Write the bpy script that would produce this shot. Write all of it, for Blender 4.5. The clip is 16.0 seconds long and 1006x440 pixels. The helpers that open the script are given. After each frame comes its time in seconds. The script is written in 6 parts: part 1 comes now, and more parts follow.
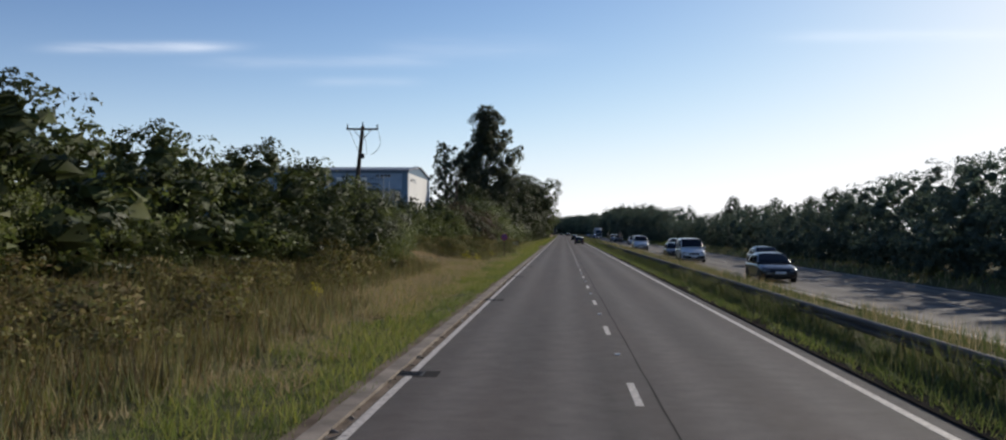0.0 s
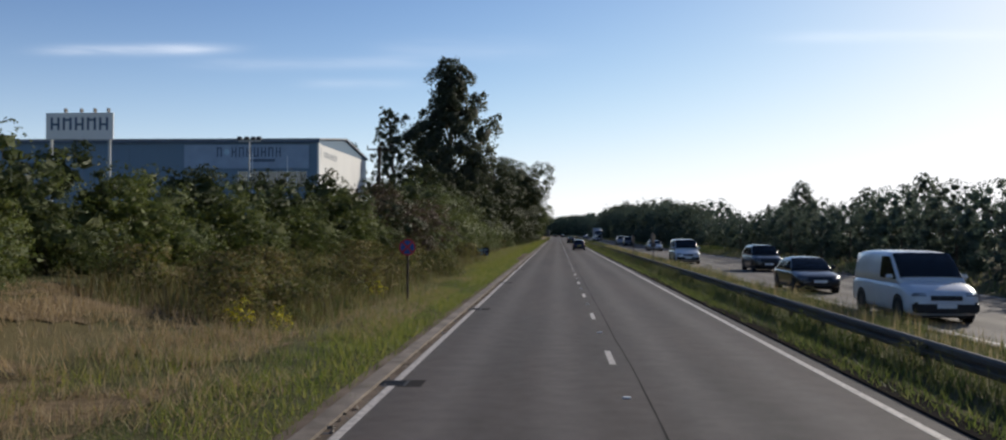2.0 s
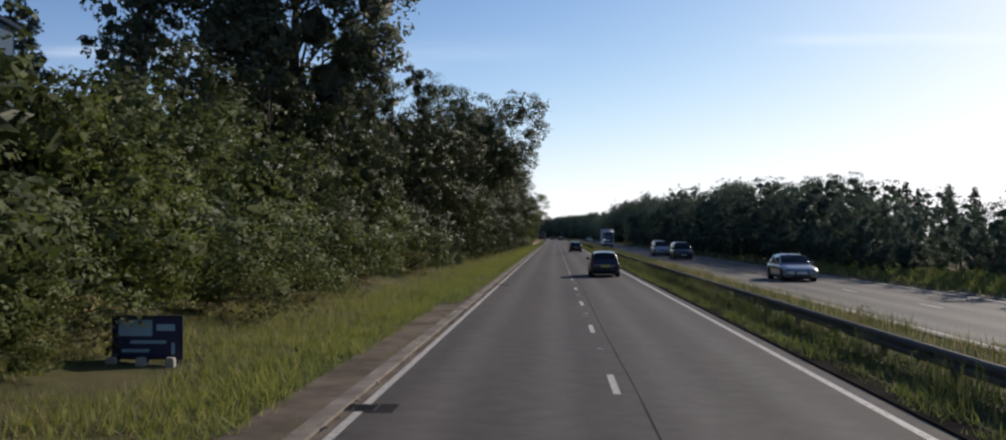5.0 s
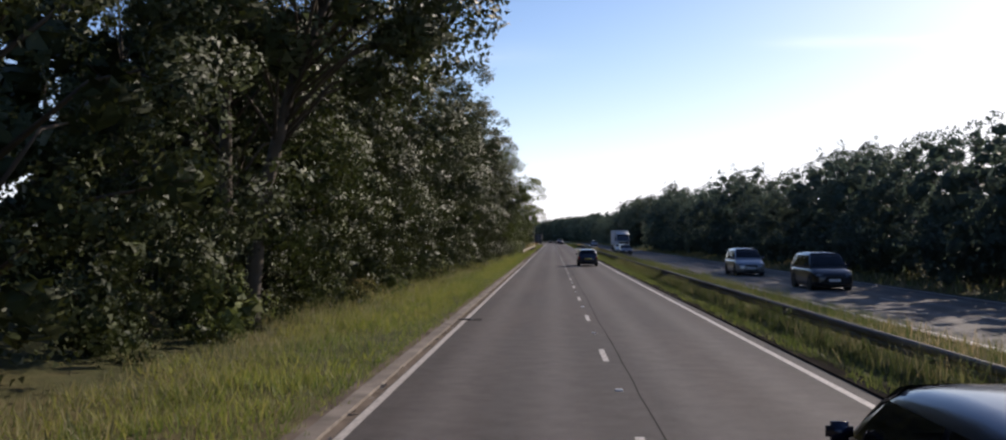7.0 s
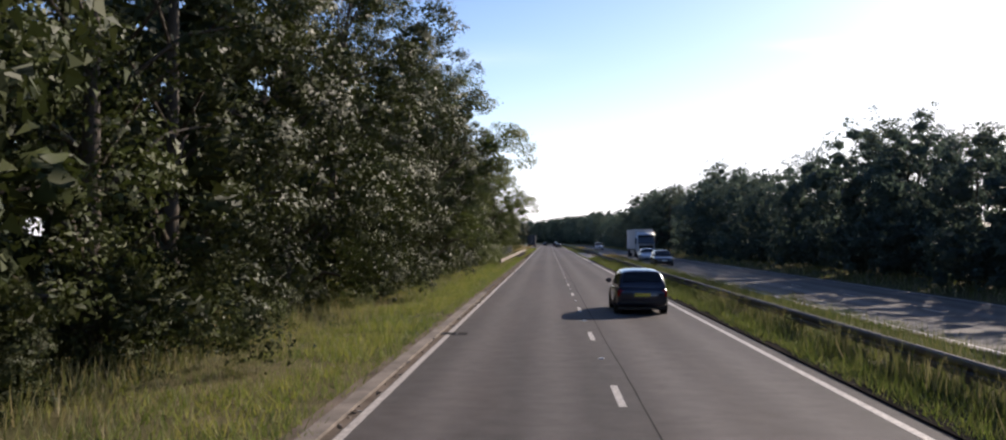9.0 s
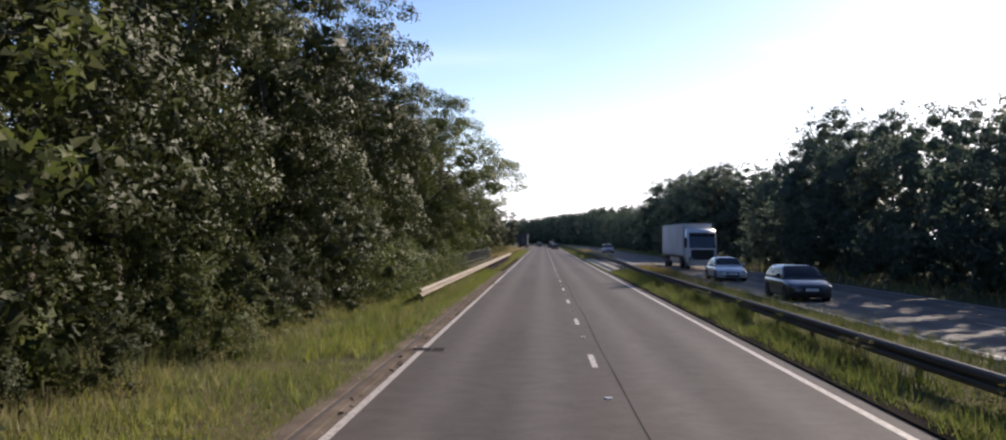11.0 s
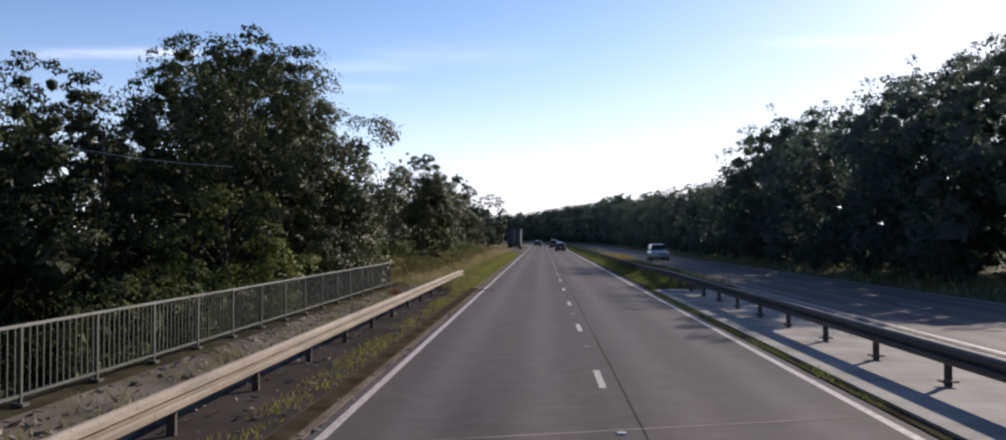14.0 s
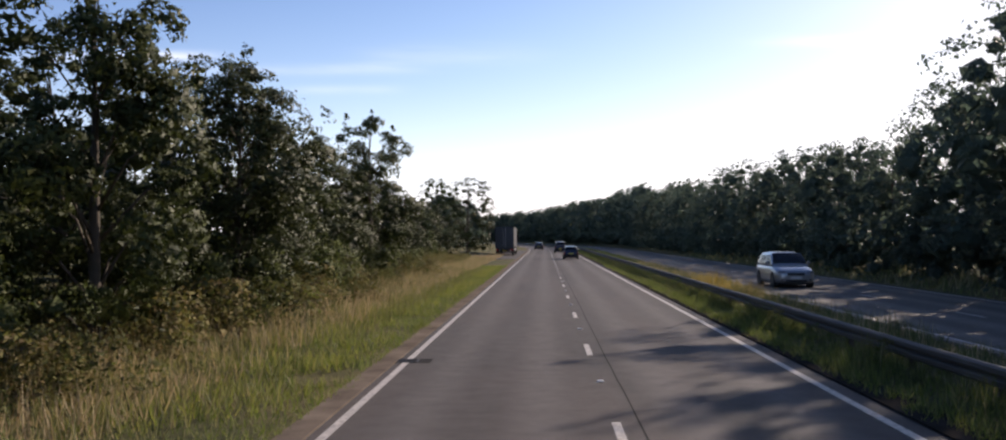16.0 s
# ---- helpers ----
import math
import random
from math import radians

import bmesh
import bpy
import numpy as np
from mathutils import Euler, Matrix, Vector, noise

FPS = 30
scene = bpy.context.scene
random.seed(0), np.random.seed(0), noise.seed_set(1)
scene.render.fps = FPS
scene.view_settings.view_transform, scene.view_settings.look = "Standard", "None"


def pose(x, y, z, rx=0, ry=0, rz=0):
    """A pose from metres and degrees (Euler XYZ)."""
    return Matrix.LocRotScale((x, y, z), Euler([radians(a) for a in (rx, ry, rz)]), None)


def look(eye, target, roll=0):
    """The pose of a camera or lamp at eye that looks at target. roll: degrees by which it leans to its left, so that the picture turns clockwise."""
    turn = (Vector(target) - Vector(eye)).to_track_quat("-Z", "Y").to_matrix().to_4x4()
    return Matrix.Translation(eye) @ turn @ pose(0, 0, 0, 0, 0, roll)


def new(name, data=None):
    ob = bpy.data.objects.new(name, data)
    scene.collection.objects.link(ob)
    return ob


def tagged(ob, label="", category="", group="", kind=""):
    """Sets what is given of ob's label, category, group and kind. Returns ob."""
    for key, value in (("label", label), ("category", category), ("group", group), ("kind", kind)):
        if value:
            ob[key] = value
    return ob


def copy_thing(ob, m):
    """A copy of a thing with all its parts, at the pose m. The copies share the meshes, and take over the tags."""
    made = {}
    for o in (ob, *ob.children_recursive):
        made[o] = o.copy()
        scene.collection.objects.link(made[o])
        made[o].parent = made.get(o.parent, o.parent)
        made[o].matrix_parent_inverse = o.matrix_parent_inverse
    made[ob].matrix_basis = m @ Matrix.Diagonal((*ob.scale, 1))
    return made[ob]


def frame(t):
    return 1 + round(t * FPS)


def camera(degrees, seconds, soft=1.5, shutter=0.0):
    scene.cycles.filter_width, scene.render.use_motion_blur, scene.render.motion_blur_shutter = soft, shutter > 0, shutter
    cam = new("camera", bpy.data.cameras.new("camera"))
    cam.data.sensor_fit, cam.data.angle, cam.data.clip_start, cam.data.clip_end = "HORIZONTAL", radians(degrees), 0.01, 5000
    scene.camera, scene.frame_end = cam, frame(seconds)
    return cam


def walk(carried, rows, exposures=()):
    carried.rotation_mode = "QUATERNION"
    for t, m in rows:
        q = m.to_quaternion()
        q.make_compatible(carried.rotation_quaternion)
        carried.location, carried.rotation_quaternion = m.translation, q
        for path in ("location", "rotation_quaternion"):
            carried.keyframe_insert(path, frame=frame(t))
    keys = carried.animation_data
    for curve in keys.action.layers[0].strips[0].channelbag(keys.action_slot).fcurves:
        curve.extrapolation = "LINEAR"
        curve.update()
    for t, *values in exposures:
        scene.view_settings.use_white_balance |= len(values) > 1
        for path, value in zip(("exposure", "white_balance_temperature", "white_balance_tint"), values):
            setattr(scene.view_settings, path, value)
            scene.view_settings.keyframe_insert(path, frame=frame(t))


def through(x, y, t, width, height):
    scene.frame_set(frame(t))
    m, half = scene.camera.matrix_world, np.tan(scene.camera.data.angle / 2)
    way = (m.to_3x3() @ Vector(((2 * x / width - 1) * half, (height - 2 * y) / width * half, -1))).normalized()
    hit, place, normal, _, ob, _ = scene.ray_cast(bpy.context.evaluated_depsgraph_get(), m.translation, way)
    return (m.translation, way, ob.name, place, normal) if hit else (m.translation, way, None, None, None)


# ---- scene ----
# ---- camera ----
cam = camera(57.3, 16.0, soft=2.1)
PATH = [
    (0, (-1.10, 1.04, 2.47), (-7.63, 100.81, 3.67), 0.35),
    (0.5, (-1.02, 13.50, 2.47), (-7.56, 113.28, 3.61), 0.12),
    (1, (-1.04, 25.96, 2.47), (-7.13, 125.77, 3.81), 0.08),
    (1.5, (-1.02, 38.40, 2.47), (-6.84, 138.22, 3.67), 0.15),
    (2, (-1.04, 50.84, 2.47), (-6.95, 150.65, 3.82), 0.15),
    (2.5, (-0.93, 63.32, 2.47), (-6.62, 163.14, 3.86), -0.14),
    (3, (-0.96, 75.80, 2.47), (-6.67, 175.63, 3.91), -0.19),
    (3.5, (-0.96, 88.30, 2.47), (-6.73, 188.12, 4.03), -0.15),
    (4, (-0.94, 100.80, 2.47), (-6.74, 200.62, 4.15), -0.18),
    (4.5, (-0.98, 113.31, 2.47), (-6.57, 213.14, 4.17), -0.05),
    (5, (-0.98, 125.81, 2.47), (-6.57, 225.64, 4.06), 0.19),
    (7.5, (-1.10, 188.13, 2.47), (-6.35, 287.97, 4.54), -0.10),
    (8, (-1.12, 200.59, 2.47), (-6.13, 300.44, 4.61), -0.08),
    (10.5, (-1.06, 262.83, 2.47), (-5.70, 362.70, 4.58), 0.27),
    (11, (-1.03, 275.28, 2.47), (-5.36, 375.16, 4.57), 0.36),
    (11.5, (-0.92, 287.73, 2.47), (-5.41, 387.60, 4.57), 0.22),
    (12, (-0.87, 300.18, 2.47), (-5.38, 400.06, 4.45), 0.18),
    (12.5, (-0.89, 312.63, 2.47), (-5.18, 412.51, 4.59), 0.06),
    (13, (-0.92, 325.08, 2.47), (-5.34, 424.97, 4.47), 0.26),
    (13.5, (-1.00, 337.58, 2.47), (-5.29, 437.47, 4.56), 0.39),
    (14, (-0.99, 350.08, 2.47), (-5.27, 449.97, 4.27), 0.05),
    (14.5, (-0.95, 362.56, 2.47), (-5.20, 462.45, 4.41), -0.32),
    (15, (-0.88, 375.01, 2.47), (-5.34, 474.88, 4.51), -0.64),
    (15.5, (-0.91, 387.42, 2.47), (-5.47, 487.29, 4.53), -0.37),
    (16, (-0.93, 399.83, 2.47), (-5.48, 499.71, 4.39), -0.27),
]
walk(cam, [(t, look(eye, target, roll)) for t, eye, target, roll in PATH],
     [(0, 0.5, 6500, 11), (3, 0.53, 6500, 11), (5, 0.56, 6500, 12), (7.5, 0.94, 6640, 18), (11, 1.24, 6760, 18), (12.5, 1.19, 6780, 18), (13.2, 1.03, 6620, 18), (14, 0.91, 6470, 18), (15, 1.02, 6780, 20), (16, 1.01, 6960, 20)])

# ---- sky and sun: low sun ahead and to the right of the road ----
SUN_AZ, SUN_EL = radians(40), radians(23.8)
SKY_TOP = 8.2
world = bpy.data.worlds.new("sky")
scene.world = world
world.use_nodes = True
wn, wl = world.node_tree.nodes, world.node_tree.links
wn.clear()
w_out, w_bg, w_sky = wn.new("ShaderNodeOutputWorld"), wn.new("ShaderNodeBackground"), wn.new("ShaderNodeTexSky")
w_sky.sky_type, w_sky.sun_disc = "NISHITA", False
w_sky.sun_elevation, w_sky.sun_rotation = SUN_EL, SUN_AZ
w_sky.altitude, w_sky.air_density, w_sky.dust_density, w_sky.ozone_density = 50, 0.75, 0.4, 2.3
w_bg.inputs["Strength"].default_value = 0.1


def wmath(op, a, b=None):
    k = wn.new("ShaderNodeMath")
    k.operation = op
    for sock, v in zip(k.inputs, (a, b)):
        if v is None:
            continue
        if isinstance(v, (int, float)):
            sock.default_value = v
        else:
            wl.new(v, sock)
    return k.outputs[0]


# thin cirrus: streaks by their bearing u = x / y and height v = z / y
w_tc, w_sep = wn.new("ShaderNodeTexCoord"), wn.new("ShaderNodeSeparateXYZ")
wl.new(w_tc.outputs["Generated"], w_sep.inputs[0])
w_y = wmath("MAXIMUM", w_sep.outputs[1], 0.02)
w_u, w_v = wmath("DIVIDE", w_sep.outputs[0], w_y), wmath("DIVIDE", w_sep.outputs[2], w_y)
w_com, w_ns = wn.new("ShaderNodeCombineXYZ"), wn.new("ShaderNodeTexNoise")
wl.new(wmath("MULTIPLY", w_u, 9.0), w_com.inputs[0])
wl.new(wmath("MULTIPLY", wmath("ADD", w_v, wmath("MULTIPLY", w_u, 0.03)), 70.0), w_com.inputs[1])
wl.new(w_com.outputs[0], w_ns.inputs["Vector"])
w_ns.inputs["Scale"].default_value, w_ns.inputs["Detail"].default_value = 1.0, 5
w_wisp = wmath("MULTIPLY", wmath("SUBTRACT", w_ns.outputs["Fac"], 0.15), 1.6)
cloud = None
for u0, su, v0, sv, k in ((-0.47, 0.1, 0.203, 0.0055, 0.5), (-0.27, 0.13, 0.186, 0.006, 0.2), (-0.22, 0.06, 0.163, 0.005, 0.16), (0.36, 0.12, 0.21, 0.006, 0.25), (-0.1, 0.1, 0.2, 0.012, 0.1)):
    du, dv = wmath("DIVIDE", wmath("SUBTRACT", w_u, u0), su), wmath("DIVIDE", wmath("SUBTRACT", w_v, v0), sv)
    g = wmath("POWER", 2.718, wmath("MULTIPLY", wmath("ADD", wmath("MULTIPLY", wmath("MULTIPLY", du, du), wmath("MULTIPLY", du, du)), wmath("MULTIPLY", dv, dv)), -1.0))
    g = wmath("MULTIPLY", wmath("MULTIPLY", g, k), w_wisp)
    cloud = g if cloud is None else wmath("ADD", cloud, g)
w_mix = wn.new("ShaderNodeMix")
w_mix.data_type = "RGBA"
wl.new(wmath("MINIMUM", cloud, 0.8), w_mix.inputs["Factor"])
w_dim, w_gam, w_lit = wn.new("ShaderNodeVectorMath"), wn.new("ShaderNodeGamma"), wn.new("ShaderNodeVectorMath")
w_dim.operation = w_lit.operation = "SCALE"
w_dim.inputs["Scale"].default_value, w_lit.inputs["Scale"].default_value, w_gam.inputs["Gamma"].default_value = 1 / 7.0, 7.0, 1.34
wl.new(w_sky.outputs[0], w_dim.inputs[0])
wl.new(w_dim.outputs[0], w_gam.inputs[0])
wl.new(w_gam.outputs[0], w_lit.inputs[0])
# the brightest part of the sky round the sun rolls off softly
w_rgb, w_sum = wn.new("ShaderNodeSeparateColor"), wn.new("ShaderNodeCombineColor")
wl.new(w_lit.outputs[0], w_rgb.inputs[0])
for ch in range(3):
    k = w_rgb.outputs[ch]
    wl.new(wmath("DIVIDE", k, wmath("POWER", wmath("ADD", wmath("POWER", wmath("DIVIDE", k, SKY_TOP), 2.4), 1.0), 1 / 2.4)), w_sum.inputs[ch])
wl.new(w_sum.outputs[0], w_mix.inputs["A"])
w_mix.inputs["B"].default_value = (8.5, 8.7, 9.0, 1)
w_haze = wn.new("ShaderNodeMix")
w_haze.data_type = "RGBA"
wl.new(wmath("MULTIPLY", wmath("POWER", 2.718, wmath("MULTIPLY", wmath("MAXIMUM", w_sep.outputs[2], 0.0), -14.0)), 0.85), w_haze.inputs["Factor"])
wl.new(w_mix.outputs["Result"], w_haze.inputs["A"])
w_haze.inputs["B"].default_value = (7.7, 7.8, 8.4, 1)
wl.new(w_haze.outputs["Result"], w_bg.inputs[0])
wl.new(w_bg.outputs[0], w_out.inputs[0])

sun = new("sun", bpy.data.lights.new("sun", "SUN"))
sun.data.energy, sun.data.angle, sun.data.color = 2.75, radians(0.6), (1.0, 0.92, 0.8)
SUN_DIR = Vector((math.sin(SUN_AZ) * math.cos(SUN_EL), math.cos(SUN_AZ) * math.cos(SUN_EL), math.sin(SUN_EL)))
sun.matrix_world = look(SUN_DIR * 300, (0, 0, 0))


# ---- materials ----
def mat(name, rough=0.7, metal=0.0, spec=0.5):
    m = bpy.data.materials.new(name)
    m.use_nodes = True
    b = m.node_tree.nodes["Principled BSDF"]
    b.inputs["Roughness"].default_value, b.inputs["Metallic"].default_value = rough, metal
    b.inputs["Specular IOR Level"].default_value = spec
    return m, m.node_tree.nodes, m.node_tree.links, b


def ramp(nodes, links, value, stops):
    r = nodes.new("ShaderNodeValToRGB")
    el = r.color_ramp.elements
    while len(el) < len(stops):
        el.new(0.5)
    for e, (pos, col) in zip(el, stops):
        e.position, e.color = pos, (*col, 1)
    links.new(value, r.inputs[0])
    return r.outputs[0]


def tex_noise(nodes, links, scale, detail=4, rough=0.6, stretch=(1, 1, 1), coords="Object"):
    tc, mp, n = nodes.new("ShaderNodeTexCoord"), nodes.new("ShaderNodeMapping"), nodes.new("ShaderNodeTexNoise")
    mp.inputs["Scale"].default_value = stretch
    n.inputs["Scale"].default_value, n.inputs["Detail"].default_value, n.inputs["Roughness"].default_value = scale, detail, rough
    links.new(tc.outputs[coords], mp.inputs[0])
    links.new(mp.outputs[0], n.inputs["Vector"])
    return n.outputs["Fac"]


def mix(nodes, links, fac, a, b, blend="MIX"):
    m = nodes.new("ShaderNodeMix")
    m.data_type, m.blend_type = "RGBA", blend
    for sock, v in ((m.inputs["Factor"], fac), (m.inputs["A"], a), (m.inputs["B"], b)):
        if isinstance(v, (int, float)):
            sock.default_value = v
        elif isinstance(v, tuple):
            sock.default_value = (*v, 1)
        else:
            links.new(v, sock)
    return m.outputs["Result"]


def bump(nodes, links, bsdf, height, strength=0.3, dist=0.02):
    b = nodes.new("ShaderNodeBump")
    b.inputs["Strength"].default_value, b.inputs["Distance"].default_value = strength, dist
    links.new(height, b.inputs["Height"])
    links.new(b.outputs[0], bsdf.inputs["Normal"])


def plain(name, col, rough=0.6, metal=0.0, spec=0.5, vary=0.25, scale=6.0, bumpy=0.0):
    """A colour with stains at two scales."""
    m, n, l, b = mat(name, rough, metal, spec)
    big, fine = tex_noise(n, l, scale * 0.15, 3), tex_noise(n, l, scale * 3, 5)
    dark, light = tuple(c * (1 - vary) for c in col), tuple(min(1, c * (1 + vary * 0.6)) for c in col)
    c1 = ramp(n, l, big, [(0.3, dark), (0.7, light)])
    c2 = ramp(n, l, fine, [(0.35, (0.8, 0.8, 0.8)), (0.65, (1, 1, 1))])
    l.new(mix(n, l, vary, c1, mix(n, l, 1.0, c1, c2, "MULTIPLY")), b.inputs["Base Color"])
    if bumpy:
        bump(n, l, b, fine, bumpy)
    return m


def leafy(name, cols, through=0.35, rough=0.55, tint=(1.0, 1.06, 0.68), spec=0.12):
    """Leaves, each of its own shade, that let some light through."""
    m, n, l, b = mat(name, rough, 0, spec)
    geo = n.new("ShaderNodeNewGeometry")
    info = n.new("ShaderNodeObjectInfo")
    stops = [(i / (len(cols) - 1), c) for i, c in enumerate(cols)]
    col = ramp(n, l, geo.outputs["Random Per Island"], stops)
    hsv = n.new("ShaderNodeHueSaturation")
    mr = n.new("ShaderNodeMapRange")
    mr.inputs["To Min"].default_value, mr.inputs["To Max"].default_value = 0.82, 1.1
    l.new(info.outputs["Random"], mr.inputs["Value"])
    l.new(mr.outputs[0], hsv.inputs["Value"])
    l.new(col, hsv.inputs["Color"])
    l.new(hsv.outputs[0], b.inputs["Base Color"])
    tr, ms = n.new("ShaderNodeBsdfTranslucent"), n.new("ShaderNodeMixShader")
    l.new(mix(n, l, 1.0, hsv.outputs[0], tint, "MULTIPLY"), tr.inputs["Color"])
    ms.inputs[0].default_value = through
    l.new(b.outputs[0], ms.inputs[1])
    l.new(tr.outputs[0], ms.inputs[2])
    l.new(ms.outputs[0], n["Material Output"].inputs["Surface"])
    return m


def asphalt(name, base, tracks, warm):
    """Worn asphalt: brownish and greyish lengths, patches, grain; tracks: strips polished paler by wheels, as (x, half width)."""
    m, n, l, b = mat(name, 0.8, 0, 0.14)
    fine, mid, big, blot = tex_noise(n, l, 70, 6, 0.75), tex_noise(n, l, 2.2, 5, 0.65), tex_noise(n, l, 0.35, 4, 0.6, (1, 0.1, 1)), tex_noise(n, l, 0.5, 3, 0.6, (1, 0.12, 1))
    c = ramp(n, l, big, [(0.32, tuple(v * 0.78 for v in base)), (0.68, tuple(v * 1.18 for v in base))])
    c = mix(n, l, ramp(n, l, blot, [(0.42, (0, 0, 0)), (0.66, (0.75, 0.75, 0.75))]), c, warm)
    tc, sep = n.new("ShaderNodeTexCoord"), n.new("ShaderNodeSeparateXYZ")
    l.new(tc.outputs["Object"], sep.inputs[0])
    for x, half in tracks:
        d, a, r = n.new("ShaderNodeMath"), n.new("ShaderNodeMath"), n.new("ShaderNodeMapRange")
        d.operation, a.operation = "SUBTRACT", "ABSOLUTE"
        d.inputs[1].default_value = x
        l.new(sep.outputs[0], d.inputs[0])
        l.new(d.outputs[0], a.inputs[0])
        r.interpolation_type = "SMOOTHSTEP"
        r.inputs["From Min"].default_value, r.inputs["From Max"].default_value = 0.0, half
        r.inputs["To Min"].default_value, r.inputs["To Max"].default_value = 0.62, 0.0
        l.new(a.outputs[0], r.inputs["Value"])
        c = mix(n, l, r.outputs[0], c, tuple(v * 1.7 for v in base))
    c = mix(n, l, 0.6, c, mix(n, l, 1.0, c, ramp(n, l, mid, [(0.3, (0.65, 0.65, 0.65)), (0.7, (1.15, 1.15, 1.15))]), "MULTIPLY"))
    c = mix(n, l, 0.7, c, mix(n, l, 1.0, c, ramp(n, l, fine, [(0.3, (0.45, 0.45, 0.45)), (0.7, (1.5, 1.48, 1.45))]), "MULTIPLY"))
    l.new(c, b.inputs["Base Color"])
    bump(n, l, b, fine, 0.4, 0.01)
    return m


M_ROAD = asphalt("asphalt", (0.09, 0.081, 0.076), [(-2.7, 0.65), (-1.0, 0.65), (1.05, 0.65), (2.7, 0.65)], (0.113, 0.094, 0.085))
M_ROAD2 = asphalt("asphalt_pale", (0.14, 0.127, 0.112), [(9.6, 0.7), (11.3, 0.7), (13.2, 0.7), (14.9, 0.7)], (0.14, 0.125, 0.105))
M_PATH = plain("asphalt_path", (0.07, 0.06, 0.054), 0.85, 0, 0.0, vary=0.35, scale=3, bumpy=0.4)
M_TAR = plain("tar", (0.022, 0.019, 0.017), 0.85, 0, 0.1)
M_CONC = plain("concrete", (0.34, 0.32, 0.28), 0.85, 0, 0.12, vary=0.3, scale=5, bumpy=0.3)
M_KERB = plain("kerb_concrete", (0.27, 0.23, 0.19), 0.88, 0, 0.12, vary=0.45, scale=7, bumpy=0.6)
M_GRUBBY = plain("grubby_concrete", (0.15, 0.135, 0.105), 0.9, 0, 0.0, vary=0.5, scale=6, bumpy=0.5)
M_MOSSY = plain("mossy_concrete", (0.07, 0.062, 0.038), 0.95, 0, 0.0, vary=0.55, scale=8, bumpy=0.6)
M_IRON = plain("cast_iron", (0.025, 0.023, 0.022), 0.6, 0.3, bumpy=0.3)
M_STEEL = plain("galvanised_steel", (0.42, 0.42, 0.4), 0.5, 0.6, vary=0.2, scale=4)
m, n, l, b = mat("pale_weathered_steel", 0.68, 0.15, 0.3)
r1, r2, r3 = tex_noise(n, l, 1.1, 5, 0.7, (1, 0.35, 2.5)), tex_noise(n, l, 7, 6, 0.75, (1, 0.5, 1)), tex_noise(n, l, 34, 4, 0.7)
c = ramp(n, l, r1, [(0.3, (0.2, 0.165, 0.13)), (0.55, (0.31, 0.26, 0.2)), (0.75, (0.36, 0.31, 0.25))])
c = mix(n, l, ramp(n, l, r2, [(0.56, (0, 0, 0)), (0.68, (0.85, 0.85, 0.85))]), c, (0.16, 0.09, 0.05))
c = mix(n, l, ramp(n, l, r3, [(0.57, (0, 0, 0)), (0.66, (0.85, 0.85, 0.85))]), c, (0.09, 0.055, 0.035))
l.new(c, b.inputs["Base Color"])
bump(n, l, b, r2, 0.25, 0.01)
M_RAIL = m
# steel with shade put into its colour, for the central barrier's unlit near face
M_RAILDK = plain("shade_darkened_steel", (0.1, 0.088, 0.075), 0.75, 0.0, vary=0.3, scale=3)
M_POST = plain("rusty_steel", (0.16, 0.13, 0.11), 0.8, 0.2, vary=0.4, scale=8)
M_PARA = plain("grey_painted_steel", (0.095, 0.1, 0.08), 0.6, 0.1, vary=0.25, scale=6)
M_WOOD = plain("tarred_wood", (0.07, 0.05, 0.035), 0.85, vary=0.35, scale=9, bumpy=0.4)
M_BARK = plain("bark", (0.09, 0.07, 0.05), 0.9, vary=0.4, scale=9, bumpy=0.6)
M_WHITE = plain("white_plastic", (0.75, 0.75, 0.74), 0.5, vary=0.1)
M_BLACK = plain("black_plastic", (0.015, 0.015, 0.016), 0.55, vary=0.2)
M_CLAD = plain("mid_blue_cladding", (0.095, 0.17, 0.25), 0.45, 0.1, vary=0.08, scale=0.8)
M_CLADW = plain("white_cladding", (0.75, 0.74, 0.7), 0.5, vary=0.08, scale=0.8)
M_ROOF = plain("grey_roof_sheet", (0.25, 0.26, 0.28), 0.5, 0.2)
M_SIGNB = plain("blue_sign", (0.02, 0.06, 0.28), 0.4, vary=0.1)
M_SIGNR = plain("red_sign", (0.5, 0.02, 0.03), 0.4, vary=0.1)
M_NAVY = plain("navy_board", (0.02, 0.02, 0.07), 0.5, vary=0.2)
M_PALEB = plain("pale_blue_print", (0.3, 0.45, 0.55), 0.5, vary=0.2)
M_INK = plain("slate_blue_letters", (0.06, 0.1, 0.16), 0.5, vary=0.1)
M_GLASS_DK = plain("tinted_glass", (0.02, 0.025, 0.03), 0.05, 0, 1.0, vary=0.05)
M_TYRE = plain("tyre_rubber", (0.02, 0.02, 0.02), 0.85, vary=0.2)
M_RIM = plain("alloy", (0.45, 0.45, 0.46), 0.35, 0.8, vary=0.1)
M_LAMP_RED = plain("red_lamp", (0.35, 0.01, 0.01), 0.2, vary=0.05)
M_LAMP_CLR = plain("clear_lamp", (0.28, 0.29, 0.3), 0.12, 0.3, vary=0.05)
M_PLATE_Y = plain("yellow_plate", (0.7, 0.52, 0.05), 0.5, vary=0.05)

m, n, l, b = mat("road_paint", 0.65)
wear = tex_noise(n, l, 9, 6, 0.75)
l.new(ramp(n, l, wear, [(0.32, (0.17, 0.145, 0.125)), (0.56, (0.57, 0.52, 0.46))]), b.inputs["Base Color"])
M_PAINT = m

